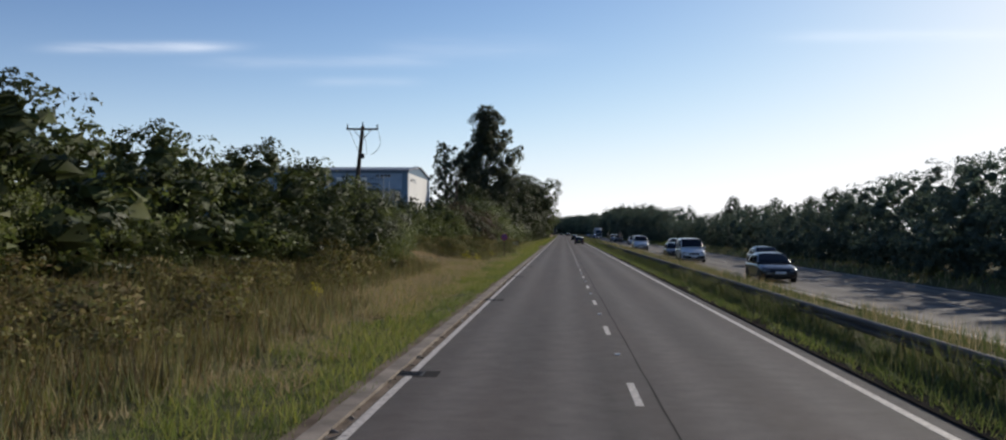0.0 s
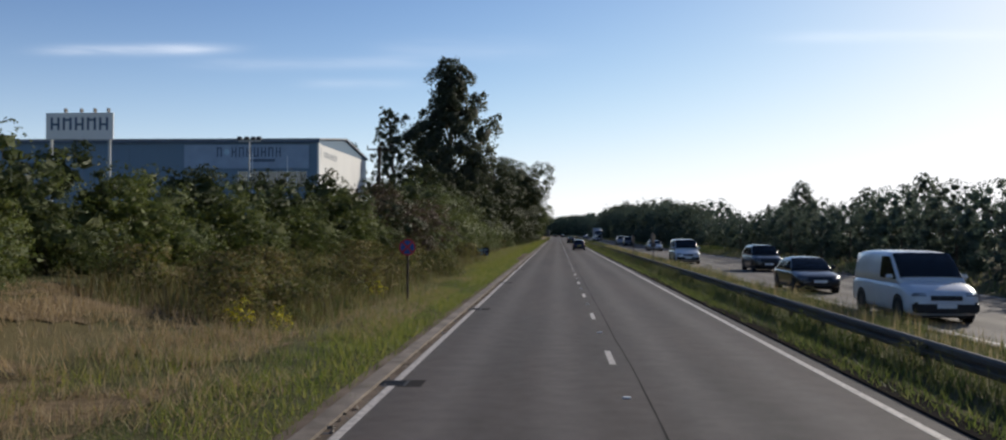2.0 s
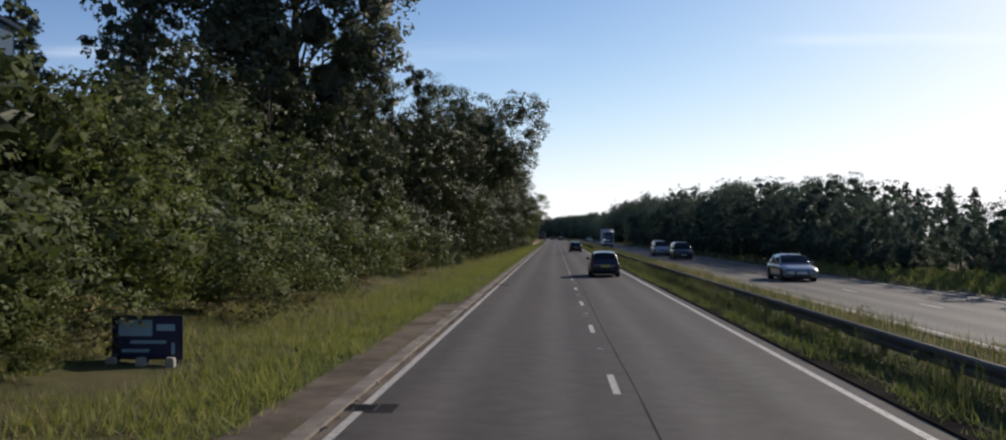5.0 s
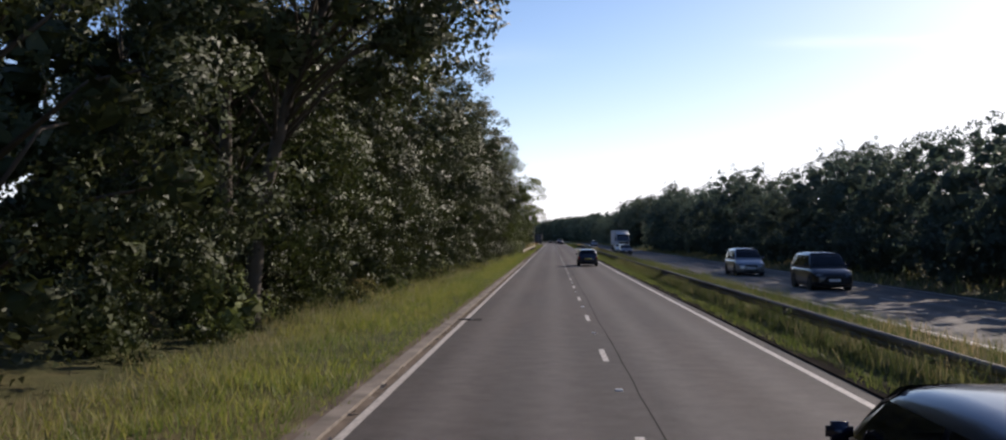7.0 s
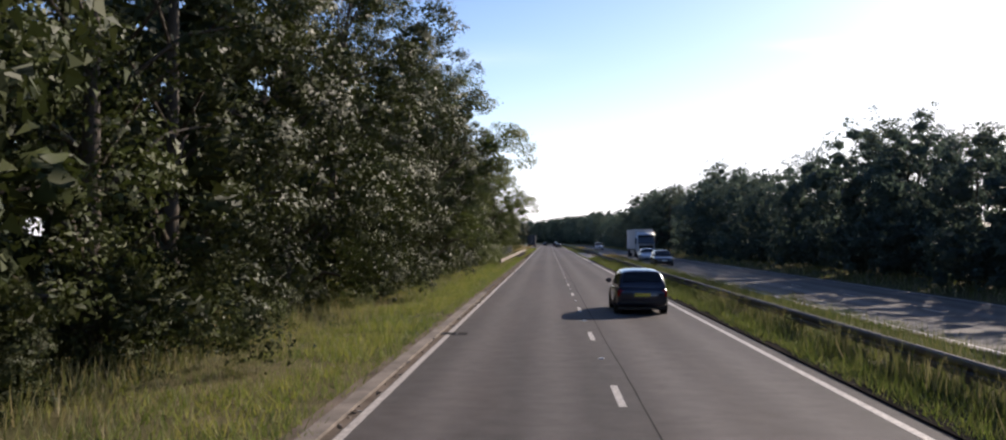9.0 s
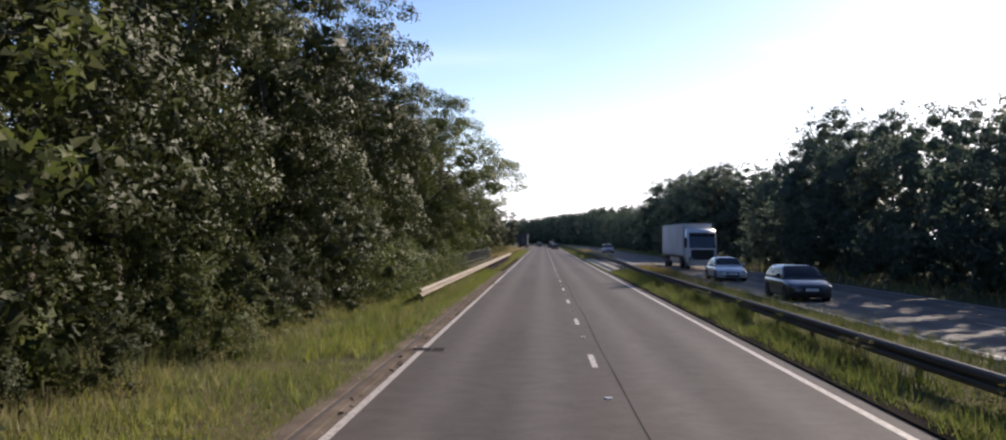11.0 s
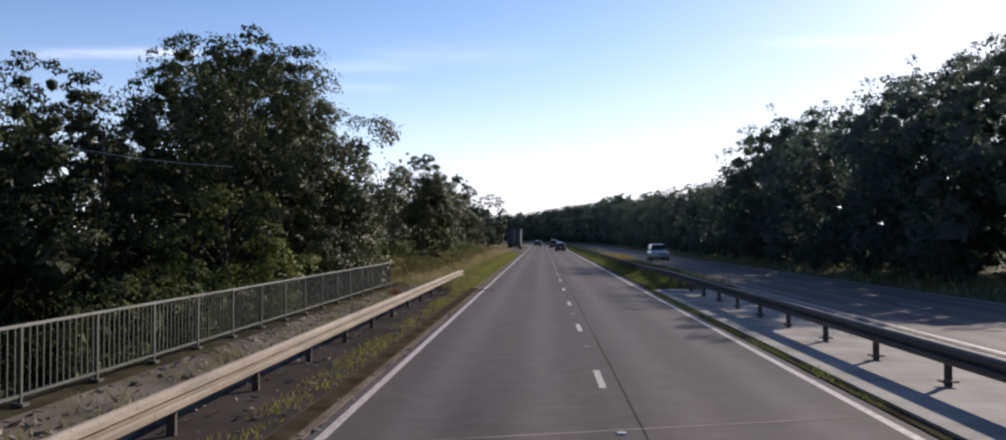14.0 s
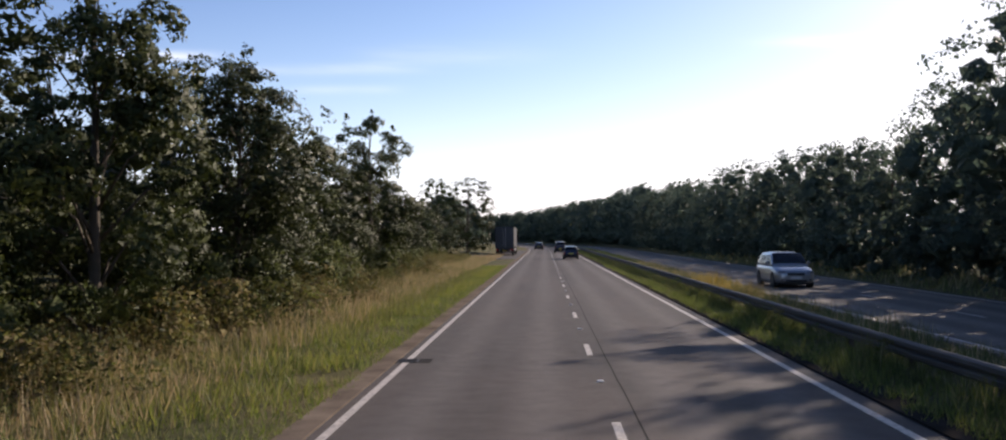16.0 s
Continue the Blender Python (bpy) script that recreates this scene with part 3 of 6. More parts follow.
def grass(name, boxes, density, height, width, material, label, lean=0.35, thin=0.0, lift=0.0, patch=None):
    """Upright blades scattered over boxes (x0, x1, y0, y1), as one thing. patch: (seed, scale over x, scale over y, level) of the drifts in which they grow."""
    px, py = [], []
    for x0, x1, y0, y1 in boxes:
        k = int((x1 - x0) * (y1 - y0) * density)
        bx, by = rng.uniform(x0, x1, k), rng.uniform(y0, y1, k)
        px.append(bx)
        py.append(by)
    px, py = np.concatenate(px), np.concatenate(py)
    # clumps
    keep = np.array([noise.noise((a * 0.7, c * 0.7, 11)) + 0.5 * noise.noise((a * 0.2, c * 0.2, 2)) > thin - 0.6 for a, c in zip(px, py)])
    if patch:
        keep &= np.array([drift(a, c, patch) for a, c in zip(px, py)])
    keep &= ~((np.abs(px + 8.5) < 0.95) & (py > 139.0) & (py < 142.9))  # trodden ground before the board
    px, py = px[keep], py[keep]
    k = len(px)
    tall = np.array([0.75 + 0.6 * noise.noise((a * 0.5, c * 0.5, 21)) for a, c in zip(px, py)])
    hh = rng.uniform(height[0], height[1], k) * tall
    pz = np.array([gh(a, c) for a, c in zip(px, py)]) - 0.03 + lift
    px = px + np.array([bend(c) for c in py])
    ang = rng.uniform(0, math.pi, k)
    ww = width * rng.uniform(0.6, 1.3, k)
    dx, dy = np.cos(ang) * ww, np.sin(ang) * ww
    lx, ly = rng.normal(0, lean, k) * hh, rng.normal(0, lean, k) * hh
    co = np.empty((k, 3, 3), np.float32)
    co[:, 0] = np.stack([px - dx, py - dy, pz], 1)
    co[:, 1] = np.stack([px + dx, py + dy, pz], 1)
    co[:, 2] = np.stack([px + lx, py + ly, pz + hh], 1)
    ob = link(name, mesh_of(name, co.reshape(-1, 3), np.arange(3 * k), 3), material)
    return tagged(ob, label, "grass", "", "stuff")


def mesh_of(name, co, loops, n):
    """A mesh of n-sided faces, straight from arrays."""
    me = bpy.data.meshes.new(name)
    k = len(loops) // n
    me.vertices.add(len(co))
    me.vertices.foreach_set("co", np.ascontiguousarray(co, np.float32).ravel())
    me.loops.add(len(loops))
    me.loops.foreach_set("vertex_index", np.ascontiguousarray(loops, np.int32))
    me.polygons.add(k)
    me.polygons.foreach_set("loop_start", np.arange(0, len(loops), n, dtype=np.int32))
    me.update(calc_edges=True)
    me.validate()
    return me


grass("verge_grass", [(-6.6, -4.24, 4, 130), (-6.6, -4.9, 130, 159), (-7.3, -4.24, 159, 347), (-7.2, -4.2, 394, 480)], 120, (0.1, 0.3), 0.011, G_GREEN, "short green verge grass beside the edging", thin=0.1)
grass("verge_grass", [(-9.0, -6.2, 4, 37), (-9.6, -6.2, 37, 74), (-10.5, -6.2, 74, 165), (-8.8, -6.4, 165, 344), (-11.5, -6.8, 394, 510)], 58, (0.2, 0.5), 0.011, G_MIXED, "longer seeding grass on the verge", thin=0.05)
grass("bright_grass", [(-9.2, -4.4, 4, 130), (-8.4, -4.8, 130, 345), (-9.5, -4.6, 394, 480)], 62, (0.14, 0.42), 0.012, G_LIME, "drifts of bright yellow-green grass on the verge", 0.45, thin=0.0, patch=LIME_DRIFT)
grass("bright_grass", [(-10.2, -5.2, 112, 162)], 75, (0.12, 0.34), 0.014, G_LIME, "bright yellow-green grass before the hedge", 0.5, thin=0.0)
grass("dry_grass", [(-9.6, -5.2, 4, 100), (-14.5, -9.2, 54, 74), (-9.6, -7.0, 44, 72), (-8.6, -6.2, 26, 60)], 95, (0.12, 0.36), 0.012, G_STRAW, "drifts of dry straw coloured grass on the verge", 0.8, thin=0.0, patch=STRAW_DRIFT)
v, f, seen = [], [], {}
for jy in range(64):
    for jx in range(20):
        gx, gy = -14.8 + 0.4 * jx, 36 + 0.6 * jy
        edge = -7.1 + 1.2 * smooth(50, 41, gy) + 0.9 * noise.noise((0, gy * 0.25, 4))
        if gx > edge or gx < -9.2 - 5.6 * smooth(54, 64, gy) + noise.noise((gx * 0.6, gy * 0.6, 8)) or not drift(gx, gy, STRAW_DRIFT):
            continue
        quad = []
        for cx, cy in ((gx, gy), (gx + 0.4, gy), (gx + 0.4, gy + 0.6), (gx, gy + 0.6)):
            key = (round(cx, 2), round(cy, 2))
            if key not in seen:
                seen[key] = len(v)
                v.append((cx, cy, lie(cx, cy) + 0.03 + 0.02 * noise.noise((cx * 1.3, cy * 1.1, 6))))
            quad.append(seen[key])
        f.append(quad)
tagged(link("matted_grass", raw("matted_grass", v, f), M_THATCH, flat=False), "flattened matted straw of dead grass on the verge", "grass", "", "stuff")
grass("dry_grass", [(-9.5, -6.8, 8, 44), (-10, -6.5, 400, 530)], 40, (0.2, 0.55), 0.02, G_STRAW, "dry straw coloured grass on the verge", thin=0.55)
grass("dry_stalks", [(-13.5, -6.8, 56, 76), (-9.2, -6.0, 20, 57)], 20, (0.3, 0.65), 0.012, G_STRAW, "pale dry seed stalks standing in the flattened grass", 0.25, thin=0.25)
grass("weeds", [(-14.5, -7.0, 2, 30), (-13.5, -8.6, 30, 58), (-13.5, -7.2, 73, 128), (-14, -9, 402, 500)], 52, (0.4, 1.15), 0.016, G_BROWN, "tall brown dead weeds before the bushes", 0.18, 0.2)
grass("weeds", [(-14.5, -6.9, 2, 30), (-13.5, -8.6, 30, 58), (-13, -7.0, 73, 128), (-11, -8, 200, 335), (-14, -9, 402, 500)], 36, (0.4, 0.95), 0.016, G_MIXED, "tall mixed weeds before the bushes", 0.22, 0.1)
grass("reserve_grass", [(4.16, 5.6, 4, 346), (4.16, 5.5, 393, 620)], 105, (0.1, 0.32), 0.013, G_RESERVE, "green grass along the central reserve", thin=0.15)
grass("reserve_grass", [(5.5, 8.2, 4, 346), (5.5, 8.2, 393, 620)], 50, (0.25, 0.62), 0.011, G_RESERVE, "long seeding grass of the central reserve", 0.25, 0.1)
grass("reserve_weeds", [(5.7, 8.1, 4, 200), (5.8, 8.1, 320, 346), (5.8, 8.1, 400, 480)], 17, (0.35, 0.8), 0.009, G_STRAW, "tall dry seed heads behind the crash barrier", 0.12, 0.25)
grass("reserve_weeds", [(4.65, 5.35, 4, 250), (4.8, 5.3, 400, 470)], 75, (0.25, 0.75), 0.009, G_RESERVE, "tall green weeds before the crash barrier", 0.3, 0.15)
grass("reserve_grass", [(4.16, 5.5, 230, 346.5), (4.16, 5.5, 394, 450)], 130, (0.14, 0.4), 0.011, G_GREEN, "thick fresh green grass before the crash barrier", 0.35, 0.05)
grass("reserve_weeds", [(4.7, 5.38, 185, 262)], 60, (0.4, 0.85), 0.01, G_MIXED, "tall seeding grass hiding the crash barrier", 0.25, 0.05)
grass("reserve_fringe", [(4.02, 4.5, 4, 346), (4.02, 4.5, 394, 480)], 130, (0.08, 0.26), 0.012, G_GREEN, "low green grass creeping over the soil at the road edge", 0.5, 0.0, lift=0.03, patch=(57, 1.1, 0.35, -0.25))
grass("reserve_weeds", [(4.85, 5.38, 4, 185)], 95, (0.4, 0.85), 0.01, G_MIXED, "clumps of tall seeding grass before the crash barrier", 0.25, 0.05, patch=(59, 0.9, 0.14, 0.05))
grass("reserve_straw", [(4.4, 8.1, 4, 346), (4.4, 8.1, 394, 480)], 24, (0.25, 0.7), 0.009, G_MIXED, "pale seeding grass scattered over the central reserve", 0.3, 0.1, patch=(53, 0.5, 0.3, 0.0))
grass("kerb_tufts", [(-4.3, -4.0, 4, 345), (-4.4, -4.05, 394, 470)], 60, (0.05, 0.16), 0.01, G_GREEN, "grass tufts creeping over the edging", 0.5, 0.0, lift=0.04, patch=(71, 1.5, 0.5, 0.25))
grass("golden_weeds", [(5.9, 8.1, 330, 346.5), (6.2, 7.6, 436, 446)], 40, (0.45, 0.95), 0.018, G_GOLD, "golden dry weeds behind the crash barrier", 0.14, 0.2)
grass("far_verge_grass", [(16.4, 19.5, 4, 520)], 8, (0.25, 0.7), 0.05, G_MIXED, "rough grass beyond the opposite carriageway", thin=0.15)
grass("dry_stalks", [(-10.2, -6.2, 396, 478)], 15, (0.45, 1.0), 0.012, G_STRAW, "tall pale seed stalks on the verge past the bridge", 0.2, thin=0.15)
grass("weeds", [(-9.6, -5.4, 396, 470)], 22, (0.35, 0.75), 0.014, G_MIXED, "tall mixed grass on the verge past the bridge", 0.28, 0.1)
grass("bridge_moss", [(-4.9, -4.28, 346, 393), (-7.35, -6.3, 343, 393)], 130, (0.03, 0.12), 0.012, G_LIME, "tufts of grass along the footway edges", thin=0.4, lift=0.12)
grass("bank_grass", [(-7.3, -6.5, 343, 393)], 60, (0.08, 0.3), 0.014, G_MIXED, "rough grass on the bank against the parapet", 0.4, thin=0.5, lift=0.22)
grass("rail_grass", [(-6.6, -4.7, 298, 347), (-6.4, -4.7, 393, 402)], 70, (0.3, 0.62), 0.012, G_GREEN, "uncut green grass under the crash barrier", 0.3, thin=0.05)
grass("rail_grass", [(-5.3, -4.75, 391.5, 403), (-5.25, -4.85, 299, 330)], 130, (0.4, 0.75), 0.011, G_MIXED, "tall pale grass standing before the crash barrier", 0.25, thin=0.0)
grass("slab_moss", [(3.84, 4.1, 346.5, 393), (8.0, 8.25, 346.5, 393)], 200, (0.05, 0.16), 0.012, G_GREEN, "tufts of grass along the slab edge", thin=0.3, lift=0.03)
grass("island_grass", [(17.0, 20.0, 165, 200)], 60, (0.25, 0.55), 0.035, G_GREEN, "grassy island beside the lay-by", thin=0.0)


# ---- trees ----
def leaves(name, centres, radii, count, size, material, parent, r, sprays=10, face=None, heart_of=0.55, fine=False):
    """A crown of single leaves on sprays that bulge from the limb ends, round dark inner twigs. face: the side on which they are thicker."""
    heart = np.array([0, 0, centres[:, 2].mean() * 0.85])
    away = centres - heart
    away /= np.linalg.norm(away, axis=1, keepdims=True) + 1e-6
    nb = len(centres)
    u = r.normal(size=(nb, sprays, 3)) * 0.75 + away[:, None] * 0.7 + np.array([0, 0, 0.3])
    u /= np.linalg.norm(u, axis=2, keepdims=True)
    sc = (centres[:, None] + u * radii[:, None] * r.uniform(0.6, 1.0, (nb, sprays, 1))).reshape(-1, 3)
    sr = (radii[:, None] * r.uniform(0.26, 0.52, (nb, sprays, 1)) * np.array([1, 1, 0.8])).reshape(-1, 3)
    u = u.reshape(-1, 3)
    wgt = sr[:, 0] ** 1.8
    if face is not None:
        wgt = wgt * (1.0 + 0.7 * np.tanh((sc[:, :2] @ np.array(face)) / max(0.1, np.abs(centres[:, :2]).max()) * 3))
    pick = r.choice(len(sc), count, p=wgt / wgt.sum())
    v = r.normal(size=(count, 3)) + 0.6 * u[pick] + np.array([0, 0, 0.25])
    v /= np.linalg.norm(v, axis=1, keepdims=True)
    far = 0.5 + 0.55 * np.sqrt(r.random(count))
    far[r.random(count) < 0.07] *= 1.5
    p = sc[pick] + v * sr[pick] * far[:, None]
    low = p[:, 2] < 0.05
    p[low, 2] = 0.05 + r.random(int(low.sum())) * 0.5
    s = size * r.uniform(0.6, 1.35, count)
    nrm = v + np.array([0, 0, 0.3]) + r.normal(scale=0.5, size=(count, 3))
    a = np.cross(nrm, r.normal(size=(count, 3)))
    a[:, 2] -= 0.25 * np.linalg.norm(a, axis=1)
    a /= np.linalg.norm(a, axis=1, keepdims=True) + 1e-6
    bb = np.cross(nrm, a)
    bb /= np.linalg.norm(bb, axis=1, keepdims=True) + 1e-6
    a, bb = a * s[:, None], bb * (s * 0.38)[:, None]
    co = np.stack([p - a * 0.4 + bb, p - a * 0.4 - bb, p + a * 0.62], 1).reshape(-1, 3)
    soft_n = 0.6 * v + 0.45 * u[pick] + 0.35 * away[pick // sprays] + np.array([0, 0, 0.1]) + r.normal(scale=0.15, size=(count, 3))
    soft_n /= np.linalg.norm(soft_n, axis=1, keepdims=True) + 1e-6
    vn = np.repeat(soft_n, 3, axis=0)
    if heart_of:  # larger shaded leaves that close the heart of each bough
        knot = KNOTS[2 if fine else 1]
        k = len(knot)
        pts = knot[None] * r.uniform(0.65, 1.2, (nb, k, 3, 1)) + r.normal(scale=0.1, size=(nb, k, 3, 3))
        inside = centres * np.array([0.9, 0.9, 0.98])
        fill = np.where(radii[:, 0] < 0.6 * np.median(radii[:, 0]), 0.3, 1.0) * np.where(centres[:, 2] > 0.8 * centres[:, 2].max(), 0.6 if fine else 0.8, 1.0)
        if face is not None and fine:
            fill *= np.clip(0.95 + 0.5 * np.tanh((centres[:, :2] @ np.array(face)) / max(0.1, np.abs(centres[:, :2]).max()) * 3), 0.65, 1.0)
        kn = (inside[:, None, None] + pts * (radii * fill[:, None])[:, None, None] * heart_of).reshape(-1, 3)
        kn[:, 2] = np.maximum(kn[:, 2], 0.03)
        kd = np.repeat(np.tile(knot.mean(1), (nb, 1)) + 0.5 * np.repeat(away, k, axis=0), 3, axis=0) + r.normal(scale=0.25, size=(nb * k * 3, 3))
        co, vn = np.concatenate([co, kn]), np.concatenate([vn, kd / np.linalg.norm(kd, axis=1, keepdims=True)])
    me = mesh_of(name, co, np.arange(len(co)), 3)
    me.shade_smooth()
    me.normals_split_custom_set_from_vertices(vn)
    return link("crown", me, material, parent)


KNOTS = {}
for _k in (1, 2):
    _bm = bmesh.new()
    bmesh.ops.create_icosphere(_bm, subdivisions=_k, radius=1.0)
    KNOTS[_k] = np.array([[tuple(c + (q.co - c) * (1.2 if _k == 1 else 0.88)) for q in f.verts] for f in _bm.faces for c in (f.calc_center_median(),)])
    _bm.free()

BOUGHS = {"round": (30, 0.165, 0.8), "tall": (52, 0.125, 1.2), "fir": (46, 0.15, 0.5), "shrub": (22, 0.17, 0.85), "open": (24, 0.14, 0.8), "wood": (46, 0.135, 0.8)}
RISE = {"round": 0.25, "tall": 0.6, "fir": -0.15, "shrub": 0.1, "open": 0.45, "wood": 0.2}


def tree(name, seed, height, width, count, size, material, bare=0.18, style="round", sides=5, face=None, split=False, heart_of=0.55, sprays=10, lean=None, fine=False):
    """A tree at the origin: trunk with limbs, and a crown. Returns the Empty that holds them."""
    r = np.random.default_rng(seed)
    top = new(name)
    bm = bmesh.new()
    lean = r.normal(0, 0.03 * height, 2) if lean is None else lean
    t0 = height * (0.016 if style != "shrub" else 0.012)
    spine = lambda u: Vector((lean[0] * u * u, lean[1] * u * u, height * 0.9 * u))  # noqa: E731
    if style != "shrub":
        us = [0, 0.05, 0.25, 0.5, 0.75, 1.0]
        tube([spine(u) for u in us], [t0 * 1.5, t0 * 1.05, t0 * 0.9, t0 * 0.62, t0 * 0.32, t0 * 0.06], sides + 2, bm)
    cs, rs = [], []
    k, size_of, squash = BOUGHS[style]
    for i in range(k):
        u = bare + (1 - bare) * (i + r.random()) / k
        w = (u - bare) / (1 - bare)
        if style == "round":
            prof = math.sin(math.pi * min(1, 0.16 + 0.84 * w)) ** 0.6
        elif style == "wood":
            prof = min(1.0, 0.72 + 0.5 * w) * math.sqrt(max(0.04, 1 - max(0, w - 0.3) ** 2 / 0.52))
        elif style == "tall":
            prof = min(1.0, w / 0.22 + 0.4) * max(0.05, 1 - max(0, w - 0.4) / 0.62) ** 0.6
        elif style == "fir":
            prof = max(0.06, 1.02 - w)
        elif style == "open":
            prof = math.sin(math.pi * min(1, 0.22 + 0.74 * w)) ** 0.5
        else:
            prof = math.sqrt(max(0.05, 1 - (u * 0.95) ** 2))
        ang = i * 2.4 + r.uniform(-0.5, 0.5)
        out = width / 2 * prof * (r.uniform(0.3, 0.9) if style != "wood" else r.uniform(0.62, 0.95))
        base = spine(max(0.03, u * 0.9 - 0.1)) if style != "shrub" else Vector((r.normal(0, 0.004 * width), r.normal(0, 0.004 * width), 0))
        end = spine(u) + Vector((math.cos(ang) * out, math.sin(ang) * out, RISE[style] * out * 0.4))
        end.z = min(end.z, height * 0.93)
        mid = base.lerp(end, 0.5) + Vector((0, 0, 0.08 * height * (0.5 if style != "fir" else -0.2)))
        lr = t0 * (0.42 - 0.26 * u)
        if split:
            part("limb", tube([base, mid, end], [lr, lr * 0.6, lr * 0.18], 5), M_BARK, top, flat=False)
        elif i % (3 if sides < 5 else 2) == 0:
            tube([base, mid, end], [lr, lr * 0.6, lr * 0.18], sides - 1, bm)
        rr = width * size_of * r.uniform(0.6, 1.35) * (0.6 + 0.45 * prof)
        cs.append(end)
        rs.append((rr, rr, rr * squash))
        if style in ("round", "open", "shrub") and r.random() < 0.5:
            q = mid.lerp(end, 0.4) + Vector(r.normal(0, 0.05 * width, 3))
            cs.append(q)
            rs.append((rr * 0.8, rr * 0.8, rr * 0.65))
        if r.random() < (0.0 if sides < 5 else 0.3) and style not in ("fir", "shrub", "wood"):  # shoots that stick out
            tip = end + Vector((math.cos(ang) * rr * 0.8, math.sin(ang) * rr * 0.8, rr * (0.8 + r.random() * 0.7)))
            cs.append(tip)
            rs.append((rr * 0.3, rr * 0.3, rr * 0.45))
    cs, rs = np.array([tuple(c) for c in cs]), np.array(rs)
    if style == "shrub":
        tagged(part("stem", bm, M_BARK, top, "thin brown stems", flat=False), kind="stuff")
    else:
        part("trunk", bm, M_BARK, top, "rough brown trunk and limbs", flat=False)
    leaves(name + "_leaves", cs, rs, count, size, material, top, r, sprays=sprays, face=face, heart_of=heart_of, fine=fine)
    return top


class Grove:
    """A kind of tree: built once where it is first wanted, then copied."""

    def __init__(self, label, category, group, **how):
        self.label, self.category, self.group, self.how, self.first = label, category, group, how, None

    def at(self, x, y, scale=1.0, turn=None, z=None, stretch=1.0, fat=1.0):
        turn = (rng.uniform(-40, 40) if self.how.get("face") else rng.uniform(0, 360)) if turn is None else turn
        z = gh(x, y) - 0.06 if z is None else z
        m = pose(x + bend(y), y, z, 0, 0, turn) @ Matrix.Diagonal((scale * fat, scale * fat, scale * stretch, 1))
        if self.first is None:
            self.first = tree(**self.how)
            self.first.matrix_basis = m
            return tagged(self.first, self.label, self.category, self.group)
        keep = self.first.matrix_basis.copy()
        self.first.matrix_basis = Matrix.Identity(4)
        ob = copy_thing(self.first, m)
        self.first.matrix_basis = keep
        return ob


ROADWARD, OPPOSITE = (0.8, -0.6), (-0.8, -0.6)
OAKS = [Grove("tall dark green broadleaf tree at the wood edge", "tree", "roadside trees", name="broadleaf_tree", seed=s, height=14, width=9.5, count=20000, size=0.105, material=mt, bare=0.06, style="wood", face=ROADWARD, heart_of=0.42, fine=True)
        for s, mt in ((11, L_OAK), (12, L_ASH), (13, L_OAK))]
OVERHANG = Grove("tall green tree whose boughs hang out over the verge", "tree", "roadside trees", name="broadleaf_tree", seed=17, height=14, width=10, count=22000, size=0.105, material=L_HAW, bare=0.2, style="wood", face=ROADWARD, heart_of=0.4, fine=True)
OAKS_B = [Grove("dark green broadleaf tree standing further back", "tree", "trees behind", name="broadleaf_tree", seed=s, height=14, width=9.5, count=7000, size=0.19, material=mt, bare=0.06, style="wood", face=ROADWARD, heart_of=0.45)
          for s, mt in ((14, L_OAK), (15, L_ASH))]
BUSHES = [Grove(lb, "bush", "roadside bushes", name="bush", seed=s, height=5, width=6, count=6200, size=0.086, material=mt, bare=0.02, style="shrub", face=ROADWARD, heart_of=0.34)
          for s, mt, lb in ((21, L_OAK, "dense dark green bush on the bank"), (22, L_HAW, "dense green hawthorn bush on the bank"), (23, L_LIGHT, "yellow-green leafy bush beside the verge"), (24, L_PLUM, "plum-brown leafed bush on the bank"))]
MID = [Grove(lb, "bush", "bushes of the second row", name="bush", seed=s, height=5, width=6, count=2200, size=0.15, material=mt, bare=0.02, style="shrub", sides=4, face=ROADWARD)
       for s, mt, lb in ((27, L_ASH, "dark green bush in the second row"), (28, L_HAW, "mid green bush in the second row"))]
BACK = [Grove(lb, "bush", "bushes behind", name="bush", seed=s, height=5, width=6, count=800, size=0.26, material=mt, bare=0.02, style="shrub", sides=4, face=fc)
        for s, mt, fc, lb in ((25, L_OAK, ROADWARD, "dark green bush behind the front row"), (26, L_BELT, OPPOSITE, "bush below the tree belt, its leaves coloured hazy grey-green"))]
BRAMBLE = [Grove(lb, "weeds", "bramble clumps", name="bramble_clump", seed=s, height=1.3, width=2.4, count=1000, size=0.1, material=mt, bare=0.02, style="shrub", sides=4, heart_of=0)
           for s, mt, lb in ((81, L_WEED, "low brown clump of weeds and brambles"), (82, L_BRIAR, "low green clump of weeds and brambles"))]
RAGWORT = Grove("yellow flowering ragwort clump in the verge", "flowers", "ragwort clumps", name="ragwort", seed=85, height=0.8, width=0.7, count=260, size=0.05, material=L_YELLOW, bare=0.3, style="shrub", sides=4, heart_of=0)
PLANTS = [Grove(lb, "weeds", "leafy weeds", name="leafy_weed", seed=s, height=0.75, width=1.0, count=380, size=0.052, material=mt, bare=0.02, style="shrub", sides=4, heart_of=0)
          for s, mt, lb in ((86, L_DOCK, "leafy green weeds in the central reserve"), (87, L_BRIAR, "brownish green weeds gone to seed"))]
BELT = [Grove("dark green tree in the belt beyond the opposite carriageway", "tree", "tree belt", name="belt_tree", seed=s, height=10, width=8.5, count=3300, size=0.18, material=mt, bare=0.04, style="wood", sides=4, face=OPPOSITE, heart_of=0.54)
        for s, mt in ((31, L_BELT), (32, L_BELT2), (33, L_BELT))]
